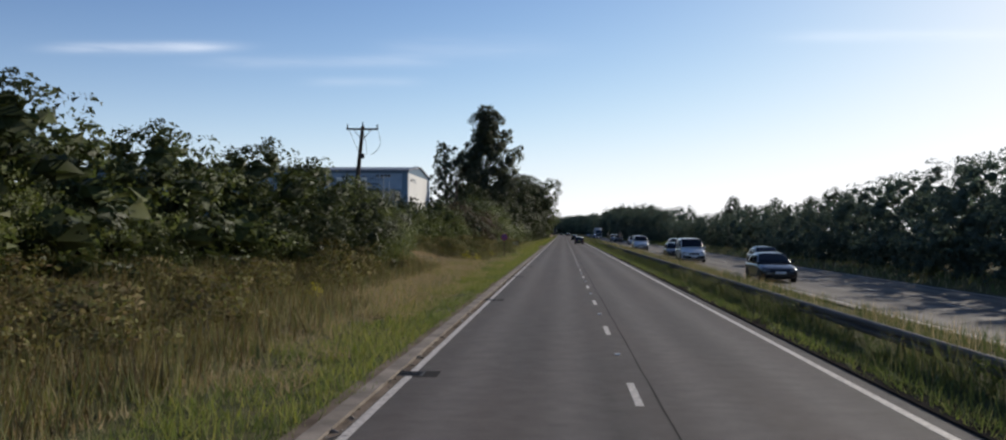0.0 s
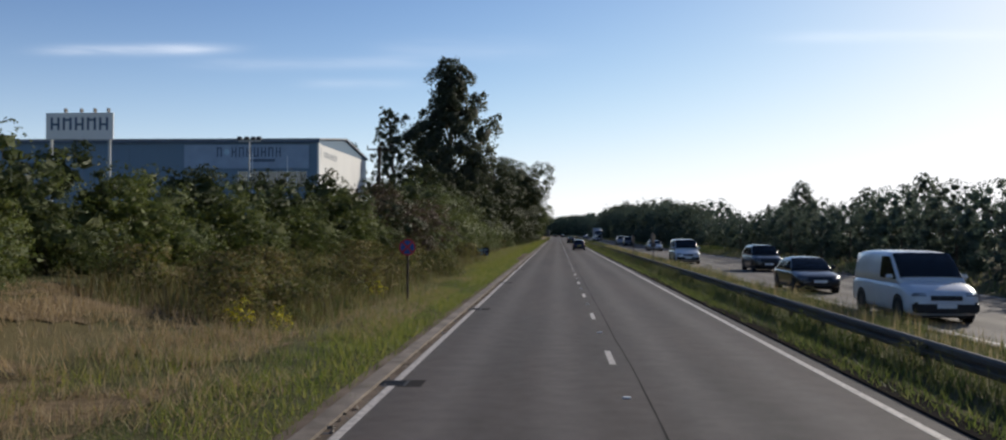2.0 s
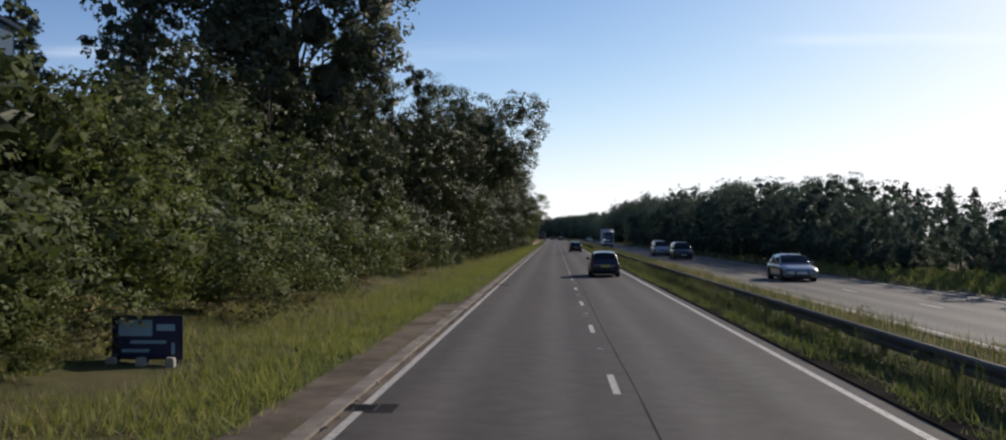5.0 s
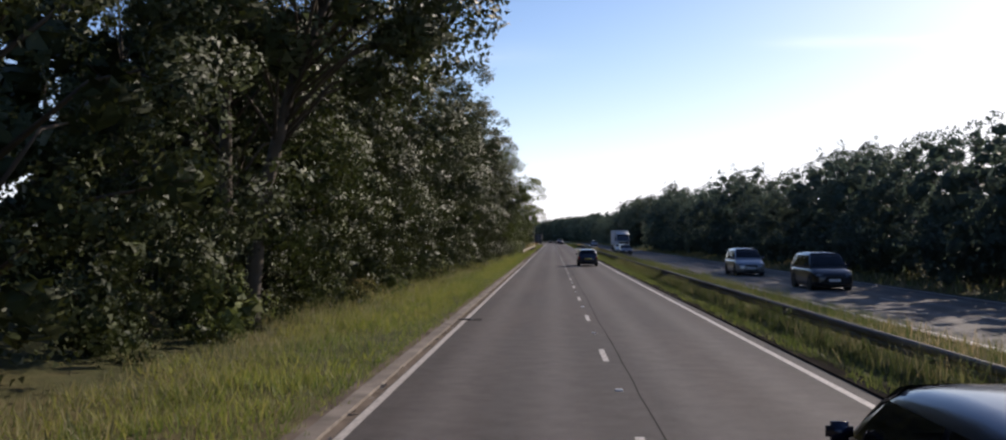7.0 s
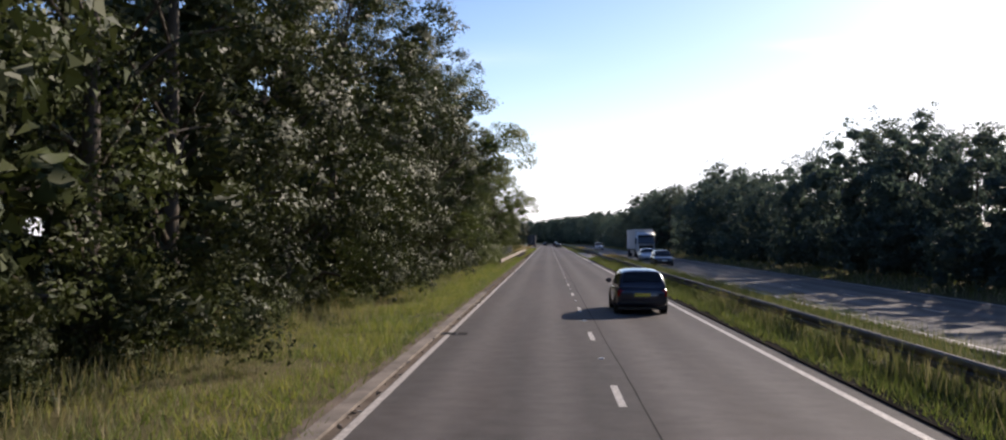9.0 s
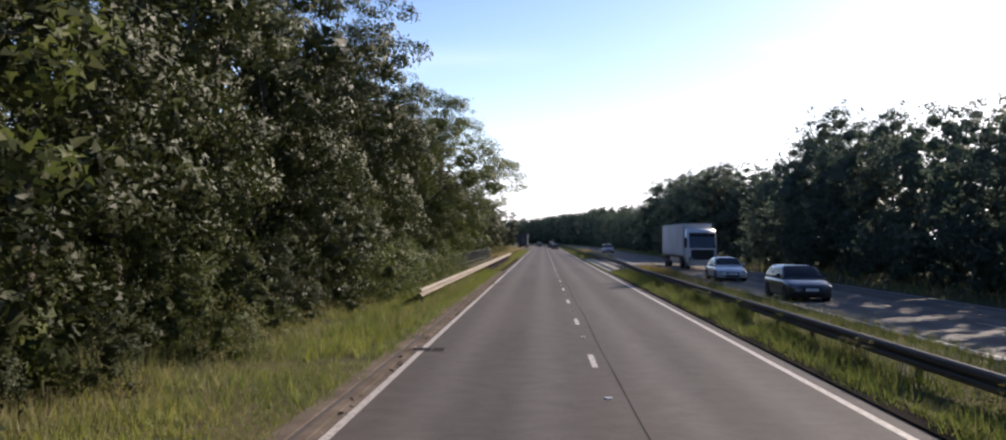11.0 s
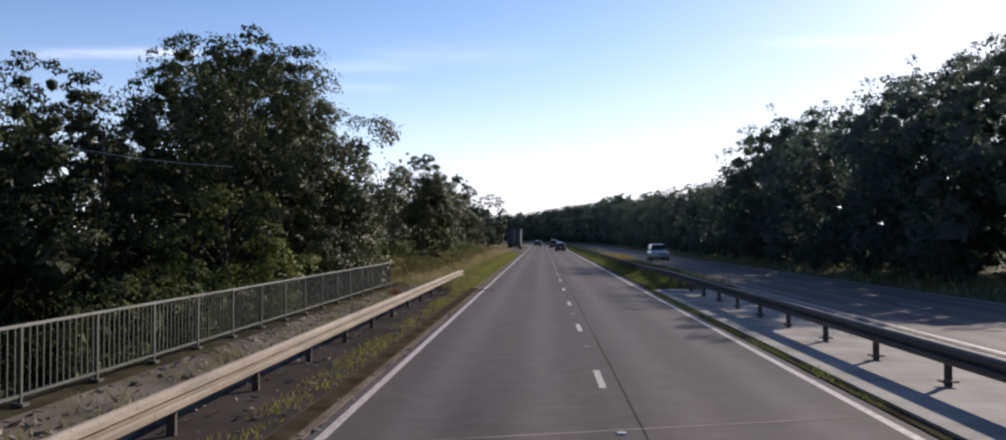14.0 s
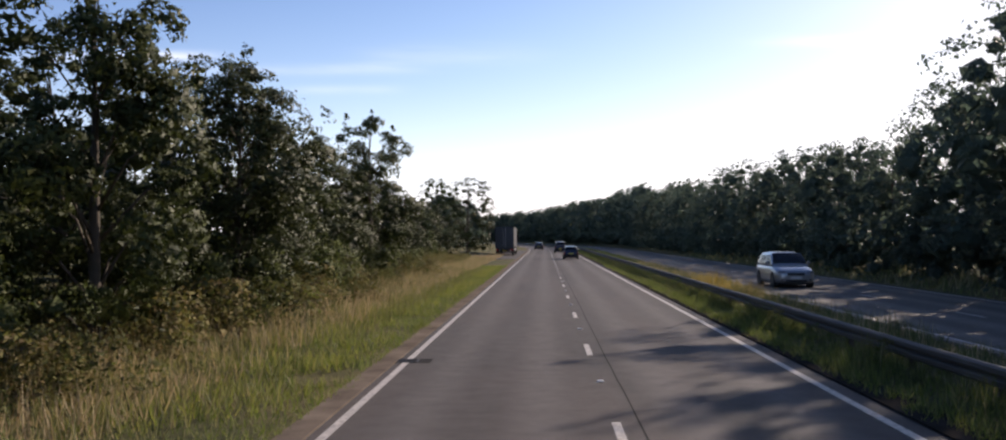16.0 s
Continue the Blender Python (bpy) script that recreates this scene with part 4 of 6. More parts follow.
BELT_BACK = Grove("dark green tree deep in the wood", "tree", "trees behind", name="woodland_tree", seed=34, height=10, width=8.5, count=3000, size=0.2, material=L_OAK, bare=0.04, style="wood", sides=4, face=ROADWARD, heart_of=0.66)
BELT_OPEN = Grove("open-crowned tree rising above the tree belt", "tree", "tree belt", name="open_tree", seed=41, height=12, width=8.5, count=8000, size=0.17, material=L_BELT2, bare=0.2, style="open", face=OPPOSITE, heart_of=0.52, sprays=14)
SPIKY = Grove("young ash tree with upright feathery shoots", "tree", "tree belt", name="young_ash", seed=42, height=7, width=4.5, count=3000, size=0.2, material=L_BELT2, bare=0.1, style="tall", heart_of=0.5)
FIR = Grove("dark conifer standing behind the tree belt", "tree", "conifers", name="conifer", seed=43, height=11, width=5.5, count=3600, size=0.3, material=L_FIR, bare=0.04, style="fir")
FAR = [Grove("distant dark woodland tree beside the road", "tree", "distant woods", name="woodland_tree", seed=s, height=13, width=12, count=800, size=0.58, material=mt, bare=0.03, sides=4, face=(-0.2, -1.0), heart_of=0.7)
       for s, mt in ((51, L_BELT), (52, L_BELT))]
POPLAR = Grove("very tall grey-green poplar with upswept branches", "tree", "tall trees", name="poplar", seed=61, height=26.5, width=13.6, count=40000, size=0.3, material=L_POP, bare=0.06, style="tall", split=True, heart_of=0.55, sprays=22, lean=(0.5, 0.0))
POPLAR2 = Grove("slender tall grey-green poplar beside the warehouse", "tree", "tall trees", name="slender_poplar", seed=62, height=19.5, width=6.8, count=8000, size=0.27, material=L_POP, bare=0.1, style="tall", heart_of=0.45, split=True)
LEANING = Grove("tall tree leaning out over the road with a broad high crown", "tree", "roadside trees", name="leaning_tree", seed=66, height=14.4, width=9.4, count=13000, size=0.16, material=L_OAK, bare=0.5, style="wood", split=True, heart_of=0.5, lean=(4.2, 0.5), fine=True)
PALE_TREE = Grove("yellow-green leafy tree leaning over the parapet", "tree", "roadside trees", name="small_tree", seed=75, height=9.6, width=6.2, count=9000, size=0.11, material=L_LIGHT, bare=0.2, style="wood", face=ROADWARD, heart_of=0.4, fine=True)
EDGE = [Grove(lb, "tree", "roadside trees", name="small_tree", seed=s, height=9, width=6.5, count=15000, size=0.13, material=mt, bare=0.1, style=st, split=True, heart_of=0.36, fine=True)
        for s, mt, st, lb in ((71, L_ASH, "open", "small open-crowned tree beside the verge"), (72, L_OAK, "round", "rounded dark green tree beside the verge"))]

rt = np.random.default_rng(8)


def profile(points, y):
    return float(np.interp(y, [p[0] for p in points], [p[1] for p in points]))


# left bank hedge, from the start to the wood: (y, top)
HEDGE = [(0, 7.9), (20, 7.5), (30, 7.1), (42, 6.7), (52, 7.1), (58, 6.5), (64, 6.2), (75, 6.4), (85, 6.1), (92, 5.8), (100, 6.0), (108, 6.8), (120, 7.0), (130, 7.5), (139, 8.5), (150, 8.5), (160, 8.3), (190, 8.4)]
FOOT = [(0, -13.5), (26, -13), (38, -11.8), (45, -11.4), (51, -11.2), (60, -12.2), (67, -12.6), (73, -14.8), (83, -15.0), (92, -14.2), (105, -13.4), (113, -12.4), (120, -12), (140, -12), (155, -11.2), (190, -11)]
y = 4.0
i = 0
while y < 188:
    fx = profile(FOOT, y)
    topz = profile(HEDGE, y) - gh(fx - 3, y)
    k = (0, 1, 0, 1, 2, 0, 1)[i % 7]
    if 62 < y < 112:
        k = (2, 1, 2, 1)[i % 4]
    elif 112 < y < 125:
        k = (3, 3, 0)[i % 3]
    elif 125 < y < 156:
        k = (2, 1, 1)[i % 3]
    near = 1.0 if y > 113 else 0.0
    BUSHES[k].at(fx - 1.4 - 2.0 * smooth(44, 34, y) + 0.8 * near + rt.uniform(-0.5, 0.5), y, topz / 5.8 * (rt.uniform(0.64, 0.82) + 0.12 * near), fat=1.16)
    (BUSHES[3] if 112 < y < 124 else MID[i % 2]).at(fx - 3.6 + rt.uniform(-0.6, 0.6), y + 1.8, topz / 5.8 * rt.uniform(0.92, 1.1), fat=1.2)
    if i % 3 == 1:
        BACK[0].at(fx - 8.0 + rt.uniform(-1, 1), y, topz / 5.8 * rt.uniform(0.95, 1.1))
    y += 4.3
    i += 1
for x0, x1, y0, y1, k in ((-12.4, -8.6, 3, 30, 11), (-12, -9.6, 30, 50, 9), (-13.2, -8.0, 74, 90, 20), (-12.2, -7.6, 88, 128, 32), (-12.0, -8.2, 400, 460, 30), (-9.8, -7.6, 402, 444, 18), (-9.4, -8.0, 205, 335, 14), (-10.5, -8.8, 128, 188, 10)):
    for j in range(k):
        BRAMBLE[j % 2 if y0 > 60 else 0].at(rt.uniform(x0, x1), y0 + (y1 - y0) * (j + rt.random()) / k, rt.uniform(0.6, 1.1), fat=rt.uniform(0.9, 1.4))
for x, y, sc in ((-7.6, 84.5, 1.0), (-7.9, 73.2, 0.9), (-8.6, 72.4, 1.1), (-8.2, 85.6, 0.8), (-9.3, 31, 0.9)):
    RAGWORT.at(x, y, sc)
for x, y, sc in ((-11.4, 46, 0.74), (-11.6, 50.5, 0.8), (-12.4, 55, 0.78), (-13.2, 60, 0.8), (-13.8, 65, 0.8)):
    BUSHES[int(y) % 2].at(x, y, sc)
BRAMBLE[0].at(-6.9, 389.5, 0.35)
for x0, x1, y0, y1, k in ((4.75, 5.3, 14, 345, 115), (6.0, 8.0, 14, 345, 60), (4.7, 5.3, 396, 480, 26), (6.0, 8.0, 396, 480, 14), (-9.0, -6.8, 74, 130, 22), (-8.4, -6.6, 200, 345, 26), (-9.0, -6.6, 397, 470, 22)):
    for j in range(k):
        PLANTS[0 if rt.random() < 0.7 else 1].at(rt.uniform(x0, x1), y0 + (y1 - y0) * (j + rt.random()) / k, rt.uniform(0.35, 0.8), fat=rt.uniform(0.8, 1.3))
# the tall group and the wood edge up to the bridge
POPLAR.at(-16.1, 178, turn=0, fat=1.06)
POPLAR2.at(-23.0, 174.5)
POPLAR2.at(-27.5, 171, 0.72)
for x, y, sc, k in ((-11.6, 171, 0.62, 1), (-11.2, 183, 0.95, 0), (-10.9, 191, 1.02, 2), (-10.6, 202, 1.1, 1), (-12.5, 208, 1.05, 0), (-17, 190, 1.0, 2), (-17.3, 165, 0.72, 1), (-14.6, 169, 0.68, 0)):
    (OAKS if y > 185 and x > -15 else OAKS_B)[k % 2].at(x, y, sc, turn=rt.uniform(-25, 25))
y, i = 211.0, 0
while y < 322:
    OAKS[i % 3].at(-10.4 - 1.8 * smooth(280, 292, y) + rt.uniform(-0.9, 0.9), y, rt.uniform(1.0, 1.16), turn=rt.uniform(-30, 30), stretch=rt.uniform(0.95, 1.12))
    if i % 2 == 0:
        BELT_BACK.at(-16.4 + rt.uniform(-1, 1), y + 3, 1.45)
    y += 6.4
    i += 1
LEANING.at(-9.0, 199.5, turn=0)
# boughs over the road before the bridge
OVERHANG.at(-8.2, 281, 0.97, turn=-10, fat=1.14)
OAKS[1].at(-10.3, 318, 0.93, turn=10)
OVERHANG.at(-8.5, 328.0, 0.85, turn=20, fat=1.1)
OAKS[0].at(-12.4, 325.5, 0.95, turn=0)
OAKS[2].at(-11.2, 338.5, 0.85, turn=10)
OVERHANG.at(-8.0, 336.0, 0.8, turn=-15, fat=1.3)
for x, y, sc in ((-15.5, 321, 1.4), (-15, 331, 1.4), (-17, 341, 1.5), (-19, 353, 1.5), (-23, 347, 1.6), (-26, 372, 1.5), (-28, 384, 1.5), (-27, 400, 1.0), (-25, 360, 1.5), (-33, 378, 1.6), (-32, 392, 1.6)):
    BELT_BACK.at(x, y, sc, z=-4 if y > 344 and y < 395 else None)
for x, y, sc in ((-10.2, 196, 0.8), (-10.0, 200, 0.9), (-9.8, 204.5, 0.85), (-10.2, 208, 0.9)):
    BUSHES[int(y) % 2].at(x, y, sc)
for x, y in ((-15.4, 206), (-15.6, 214), (-15.2, 222)):
    BELT_BACK.at(x, y, 1.2)
for j in range(13):  # deep in the wood
    BELT_BACK.at(-21.5 - 1.5 * (j % 2), 212 + 10 * j, 1.25, turn=25 * (j % 3) - 25)
y = 193.0
while y < 338:
    MID[i % 2].at(-9.5 + rt.uniform(-0.5, 0.3), y, rt.uniform(0.36, 0.6))
    y += 4.6
    i += 1
OVERHANG.at(-11.0, 341.0, 0.98, turn=5, z=-1.9)
for x, y, sc in ((-8.5, 306.5, 0.84), (-8.3, 311, 0.84), (-8.7, 315.5, 0.85), (-8.6, 319.5, 0.8), (-8.6, 323.5, 0.85), (-8.6, 327.5, 0.8), (-8.6, 331.5, 0.88), (-8.5, 335.3, 0.88), (-8.5, 338.8, 0.85), (-10.0, 341.5, 0.9)):
    BUSHES[int(y) % 2].at(x, y, sc, stretch=1.1 if y < 326 else 1.5)
# low growth at the foot of the hedge and of the wood
for j in range(8):
    BUSHES[(3, 0, 1, 2)[j % 4]].at(-10.6 + rt.uniform(-0.4, 0.3), 113 + 3.8 * j, rt.uniform(0.4, 0.58), fat=1.15)
y = 226.0
while y < 306:
    BUSHES[(0, 1, 0)[i % 3]].at(-8.9 + 0.8 * smooth(250, 266, y) + rt.uniform(-0.3, 0.3), y, rt.uniform(0.3, 0.46), fat=1.15)
    y += 4.0
    i += 1
# at and past the bridge
for x, y, sc, k, hz in ((-13.4, 344, 1.1, 1, -2), (-13.2, 350, 1.12, 0, -4.5), (-12.9, 356.5, 1.04, 2, -4.5), (-17, 349, 1.3, 1, -4), (-12.4, 388.5, 1.14, 0, -4.9), (-16.8, 398, 1.1, 2, -1.5), (-19, 379, 0.95, 1, -6), (-21, 369, 0.9, 0, -6), (-20, 402, 1.0, 1, 0.5), (-18.0, 404, 1.0, 1, -0.6), (-24, 390, 1.0, 2, -3), (-17.5, 384, 0.95, 0, -5), (-17.2, 392, 1.0, 1, -3), (-13.6, 385.5, 1.06, 2, -5), (-12.4, 389.5, 1.0, 1, -4.8), (-17.4, 400, 1.0, 0, -1), (-17.2, 355, 1.25, 0, -5), (-17, 362, 1.1, 1, -5), (-16.2, 340, 1.2, 0, -1)):
    OAKS[k].at(x, y, sc, turn=rt.uniform(-30, 30), z=hz) if x > -14.2 else OAKS_B[k % 2].at(x, y, sc, turn=rt.uniform(-30, 30), z=hz)
for x, y, sc, hz in ((-11.2, 345, 0.9, -3.0), (-11.0, 352, 1.0, -3.5), (-11.8, 387, 1.3, -4.5), (-10.5, 392, 0.85, -2), (-12.5, 404, 0.8, 0.3), (-11, 364, 1.1, -6.2), (-12.5, 369, 1.2, -6.4), (-11.6, 358, 1.1, -5.8), (-13.5, 376, 1.4, -6.4)):
    BUSHES[0].at(x, y, sc, z=hz)
EDGE[0].at(-9.7, 417.4, 0.98, turn=40, fat=0.92)
EDGE[1].at(-10.0, 426.5, 0.88, turn=200)
EDGE[1].at(-11.4, 391.5, 1.04, z=-2.6, fat=1.0)
PALE_TREE.at(-11.6, 381.5, turn=0, z=-5.0)
for x, y, sc in ((-11.2, 376.5, 1.0), (-11.2, 380.5, 1.0), (-11.4, 384.5, 0.95), (-11.2, 372, 0.95)):
    BUSHES[2 if y > 378 else 1].at(x, y, sc, z=-3.4)
EDGE[0].at(-10.3, 449, 1.04, turn=150, fat=0.82)
for j, (x, y, sc) in enumerate(((-13.6, 404, 0.36), (-13.4, 410, 0.38), (-13.4, 416, 0.42), (-12.2, 421, 0.5), (-11.2, 427, 0.56), (-11.4, 433, 0.52), (-11.6, 439, 0.5), (-12, 445, 0.5), (-11.8, 454, 0.46), (-12.4, 461, 0.44), (-13, 468, 0.4), (-13.6, 475, 0.4), (-14, 483, 0.4), (-13.5, 491, 0.4), (-14, 499, 0.42))):
    OAKS_B[j % 2].at(x, y, sc, turn=rt.uniform(-30, 30), fat=1.2)
for j in range(9):
    BELT_BACK.at(-18.5 + rt.uniform(-1, 1), 407 + 10.5 * j, (0.5, 0.6, 0.72, 0.74, 0.7, 0.66, 0.64, 0.62, 0.6)[j])
for j, (x, y, sc) in enumerate(((-12.4, 402, 0.85), (-12.2, 407, 0.9), (-12.3, 412, 0.85), (-10.6, 415, 0.6), (-10.4, 420, 0.7), (-10.8, 425, 0.8), (-10.9, 430, 0.8), (-10.9, 436, 0.85), (-11, 442, 0.8), (-10.9, 448, 0.75), (-11, 456, 0.7), (-11.2, 464, 0.6), (-11.6, 474, 0.55), (-12, 487, 0.55), (-11.6, 501, 0.6))):
    BUSHES[j % 2].at(x, y, sc)
OAKS_B[0].at(-11.0, 519, 0.74, turn=0, fat=1.12)
OAKS_B[1].at(-16, 530, 0.75)
for j in range(14):
    FAR[j % 2].at(-16 - rt.uniform(0, 4), 548 + 14 * j, rt.uniform(0.62, 0.85))
for x, y, sc in ((-26, 424, 0.9), (-31, 431, 1.0), (-36, 441, 1.0), (-43, 452, 1.1), (-24, 412, 0.7)):
    BELT_BACK.at(x, y, sc)
for j in range(12):
    BACK[0].at(-19 - 1.4 * j + rt.uniform(-1, 1), 414 + 5 * j, rt.uniform(0.9, 1.3))
# belt along the opposite carriageway: (y, top)
TOPS = [(20, 7.5), (44, 7.4), (52, 7.1), (60, 6.3), (73, 6.4), (80, 6.1), (88, 5.3), (100, 5.2), (110, 5.7), (118, 4.7), (125, 5.4), (137, 5.4), (147, 5.0), (155, 4.8), (165, 4.6), (176, 4.3), (184, 4.8), (190, 6.2),
        (200, 7.5), (210, 8.2), (222, 9.1), (236, 8.6), (246, 9.3), (255, 9.4), (260, 8.2), (268, 8.4), (275, 9.0), (288, 11.0), (299, 10.3), (308, 9.5), (318, 9.3), (328, 10.6), (338, 11.2),
        (346, 12.3), (352, 11.5), (358, 8.8), (370, 7.7), (376, 9.2), (383, 9.9), (388, 11.4), (395, 12.3), (404, 12.9), (424, 12.5), (433, 13.9), (440, 13.6), (446, 12.6), (452, 10.6), (458, 9.8), (476, 10.2), (504, 11.0), (512, 9.8), (535, 11), (600, 12.5)]
y, i = 22.0, 0
while y < 600:
    topz = profile(TOPS, y)
    if 356 < y < 391:  # the belt stands back behind the bridge
        BELT[i % 3].at(28.5 + rt.uniform(-0.8, 0.8), 337 + (y - 337) * 1.35, ((topz - 2.5) * 1.35 + 2.5) / 10.6 * rt.uniform(0.9, 1.02))
        BACK[1].at(22 + rt.uniform(-0.5, 0.5), y, 0.45)
    else:
        BELT[i % 3].at(20.8 + rt.uniform(-0.8, 0.8), y, topz / 10.6 * rt.uniform(0.9, 1.05))
        BACK[1].at(18.9 + rt.uniform(-0.5, 0.5) + (3.0 if 90 < y < 175 else 0), y + 2.0, min(1.0, topz / 9) * rt.uniform(0.7, 0.95))
    if i % 3 == 1 and not 350 < y < 391:
        BELT[(i + 1) % 3].at(26.5 + rt.uniform(-1, 1), y + 2, topz / 10.6 * rt.uniform(0.9, 1.05))
    y += max(4.2, topz * 0.52)
    i += 1
for x, y, sc in ((26, 120, 0.95), (24.5, 128, 0.85), (29, 166, 1.25), (27, 108, 0.9), (25, 147, 0.75), (24, 88, 0.85), (30, 176, 0.95)):
    SPIKY.at(x, y, sc)
for x, y, sc in ((50, 262, 0.98), (53, 266, 0.9), (43, 246, 0.8), (56, 262, 0.95), (46, 232, 0.75)):
    FIR.at(x, y, sc)
for x, y, sc in ((30, 400, 0.98), (33, 380, 0.8), (32, 392, 0.85), (22.5, 246, 0.76), (23, 254, 0.78), (23, 288, 0.88), (21.5, 346, 1.0), (22.5, 352, 0.9), (24, 398, 1.02), (22.5, 338, 0.9), (22, 432, 1.1), (24, 438, 1.08), (23, 412, 1.03), (23, 404, 1.03), (24, 446, 0.98)):
    BELT_OPEN.at(x, y, sc)
# woods across the end of the view, along the outside of the bend
for j in range(40):
    yy = 596 + 9 * j + rt.uniform(-3, 3)
    FAR[j % 2].at(21 + rt.uniform(-1.5, 2.5), yy, rt.uniform(1.0, 1.16))
    if j % 2:
        FAR[1 - j % 2].at(30 + rt.uniform(-2, 3), yy, rt.uniform(1.1, 1.25))
for j in range(22):
    FAR[j % 2].at(-24 - rt.uniform(0, 10), 750 + 16 * j, rt.uniform(0.7, 0.9))
# grit and litter along the parapet foot and under the rail
gr = np.random.default_rng(77)
co = []
for x0, x1, k, y0, y1 in ((-3.98, -3.8, 2200, 2, 345), (-7.3, -6.0, 5200, 343, 393), (-5.9, -4.4, 500, 346, 393), (-4.0, -3.8, 260, 346, 393)):
    for q in range(k):
        c0 = gr.uniform(x0, x1)
        c = np.array([c0, gr.uniform(y0, y1), 0.09 + 0.18 * max(0.0, -6.2 - c0) if x1 < -4.2 else 0.01])
        s = gr.uniform(0.015, 0.055) * (1.4 if x1 == -6.0 else 1.0)
        t4 = gr.normal(size=(4, 3)) * s * np.array([1, 1, 0.5])
        for tri in ((0, 1, 2), (0, 2, 3), (0, 3, 1), (1, 3, 2)):
            co += [c + t4[w] for w in tri]
tagged(link("grit", mesh_of("grit", np.array(co), np.arange(len(co)), 3), M_STONE), "loose grit and litter along the footway and gutter", "grit", "", "stuff")


co = []
for q in range(240):
    a, d = gr.uniform(0, 2 * math.pi), 0.5 * math.sqrt(gr.random())
    c = np.array([-6.85 + 0.6 * d * math.cos(a), 386.4 + 1.5 * d * math.sin(a), 0.2 + 0.24 * (1 - (d / 0.5) ** 2) * gr.uniform(0.5, 1.0)])
    t4 = gr.normal(size=(3, 3)) * np.array([0.05, 0.05, 0.03])
    co += [c + t4[w] for w in range(3)]
tagged(link("leaf_heap", mesh_of("leaf_heap", np.array(co), np.arange(len(co)), 3), L_RUST), "heap of rust-brown dead leaves against the parapet", "leaf heap", "", "stuff")

# ---- crash barriers and parapet ----
def wave_beam(length, side, drop=0.0):
    """A corrugated barrier beam along y; its face looks to side. It sinks by drop towards its end."""
    prof = [(0.0, 0.155), (0.03, 0.15), (0.078, 0.115), (0.082, 0.05), (0.055, 0.032), (0.0, 0.02), (0.0, -0.02), (0.055, -0.032), (0.082, -0.05), (0.078, -0.115), (0.03, -0.15), (0.0, -0.155)]
    v, f = [], []
    steps = 2 if not drop else 7
    for j in range(steps):
        u = j / (steps - 1)
        for back in (0.0, -0.006):
            v += [(side * (px + back), u * length, pz - drop * u * u) for px, pz in prof]
    k = len(prof)
    for j in range(steps - 1):
        for s in (0, 1):
            a, c = (2 * j + s) * k, (2 * j + 2 + s) * k
            f += [(a + q, a + q + 1, c + q + 1, c + q) for q in range(k - 1)]
        a, c = 2 * j * k, (2 * j + 2) * k
        f += [(a, c, c + k, a + k), (a + k - 1, a + 2 * k - 1, c + 2 * k - 1, c + k - 1)]
    return raw("beam", v, f)


def post_mesh(height):
    bm = box(-0.055, 0.055, -0.005, 0.005, -0.1, height)
    box(-0.055, -0.047, -0.03, 0.03, -0.1, height, 0, bm)
    box(0.047, 0.055, -0.03, 0.03, -0.1, height, 0, bm)
    box(-0.13, 0.13, -0.11, 0.11, -0.02, 0.012, 0, bm)
    me = bpy.data.meshes.new("post")
    bm.to_mesh(me)
    bm.free()
    return me


def barrier(name, x, y0, y1, z, side, steel, gap, label, end_drop=0.0, dz=None):
    """A run of beams on posts."""
    home = empty(name, x, y0, 0)
    beam, post = wave_beam(gap * 3 + 0.12, side), post_mesh(z + 0.08)
    beam.materials.append(steel)
    post.materials.append(M_POST)
    k = int((y1 - y0) / (gap * 3))
    for j in range(k):
        o = new("beam", beam)
        lift = dz(y0 + j * gap * 3) if dz else 0
        tilt = (dz(y0 + (j + 1) * gap * 3) - lift) / (gap * 3) if dz else 0
        o.parent, o.location = home, (side * 0.10 + bend(y0 + j * gap * 3) + 0.002 * (j % 2), j * gap * 3, z + lift)
        o.rotation_euler = (math.atan(tilt), 0, -math.atan((bend(y0 + (j + 1) * gap * 3) - bend(y0 + j * gap * 3)) / (gap * 3)))
    for j in range(k * 3):
        o = new("post", post)
        yy = (j + 0.5) * gap
        o.parent, o.location = home, (-0.02 * side + bend(y0 + yy), yy, (dz(y0 + yy) if dz else 0) + 0.02)
    if end_drop:
        o = link("end_beam", wave_beam(4.6, side, end_drop), steel, home, "ramped down end of the beam")
        o.location = (side * 0.10, k * gap * 3, z)
    return tagged(home, label, "crash barrier")


barrier("crash_barrier", -5.43, 307.4, 396.0, 0.555, 1, M_RAIL, 3.25, "pale weathered corrugated steel crash barrier beside the footway", 0.07)
barrier("crash_barrier_central", 5.5, 2.0, 640.0, 0.47, -1, M_RAILDK, 3.2, "grey corrugated crash barrier on the central reserve, darkened for its shaded face", dz=lambda yy: 0.14 * smooth(338, 352, yy) - 0.12 * smooth(393, 410, yy))

para = empty("bridge_parapet", -7.62, 343.5, 0.335)
LEN = 46.9
part("top_rail", box(-0.028, 0.028, 0, LEN, 0.975, 1.015, 0.01), M_PARATOP, para, "top rail paler than the bars")
part("bottom_rail", box(-0.025, 0.025, 0, LEN, 0.09, 0.13, 0.006), M_PARA, para)
bar = raw("baluster", [(sx * 0.01, sy * 0.01, zz) for zz in (0.12, 0.977) for sx, sy in ((-1, -1), (1, -1), (1, 1), (-1, 1))],
          [(0, 1, 5, 4), (1, 2, 6, 5), (2, 3, 7, 6), (3, 0, 4, 7), (0, 3, 2, 1), (4, 5, 6, 7)])
bar.materials.append(M_PARA)
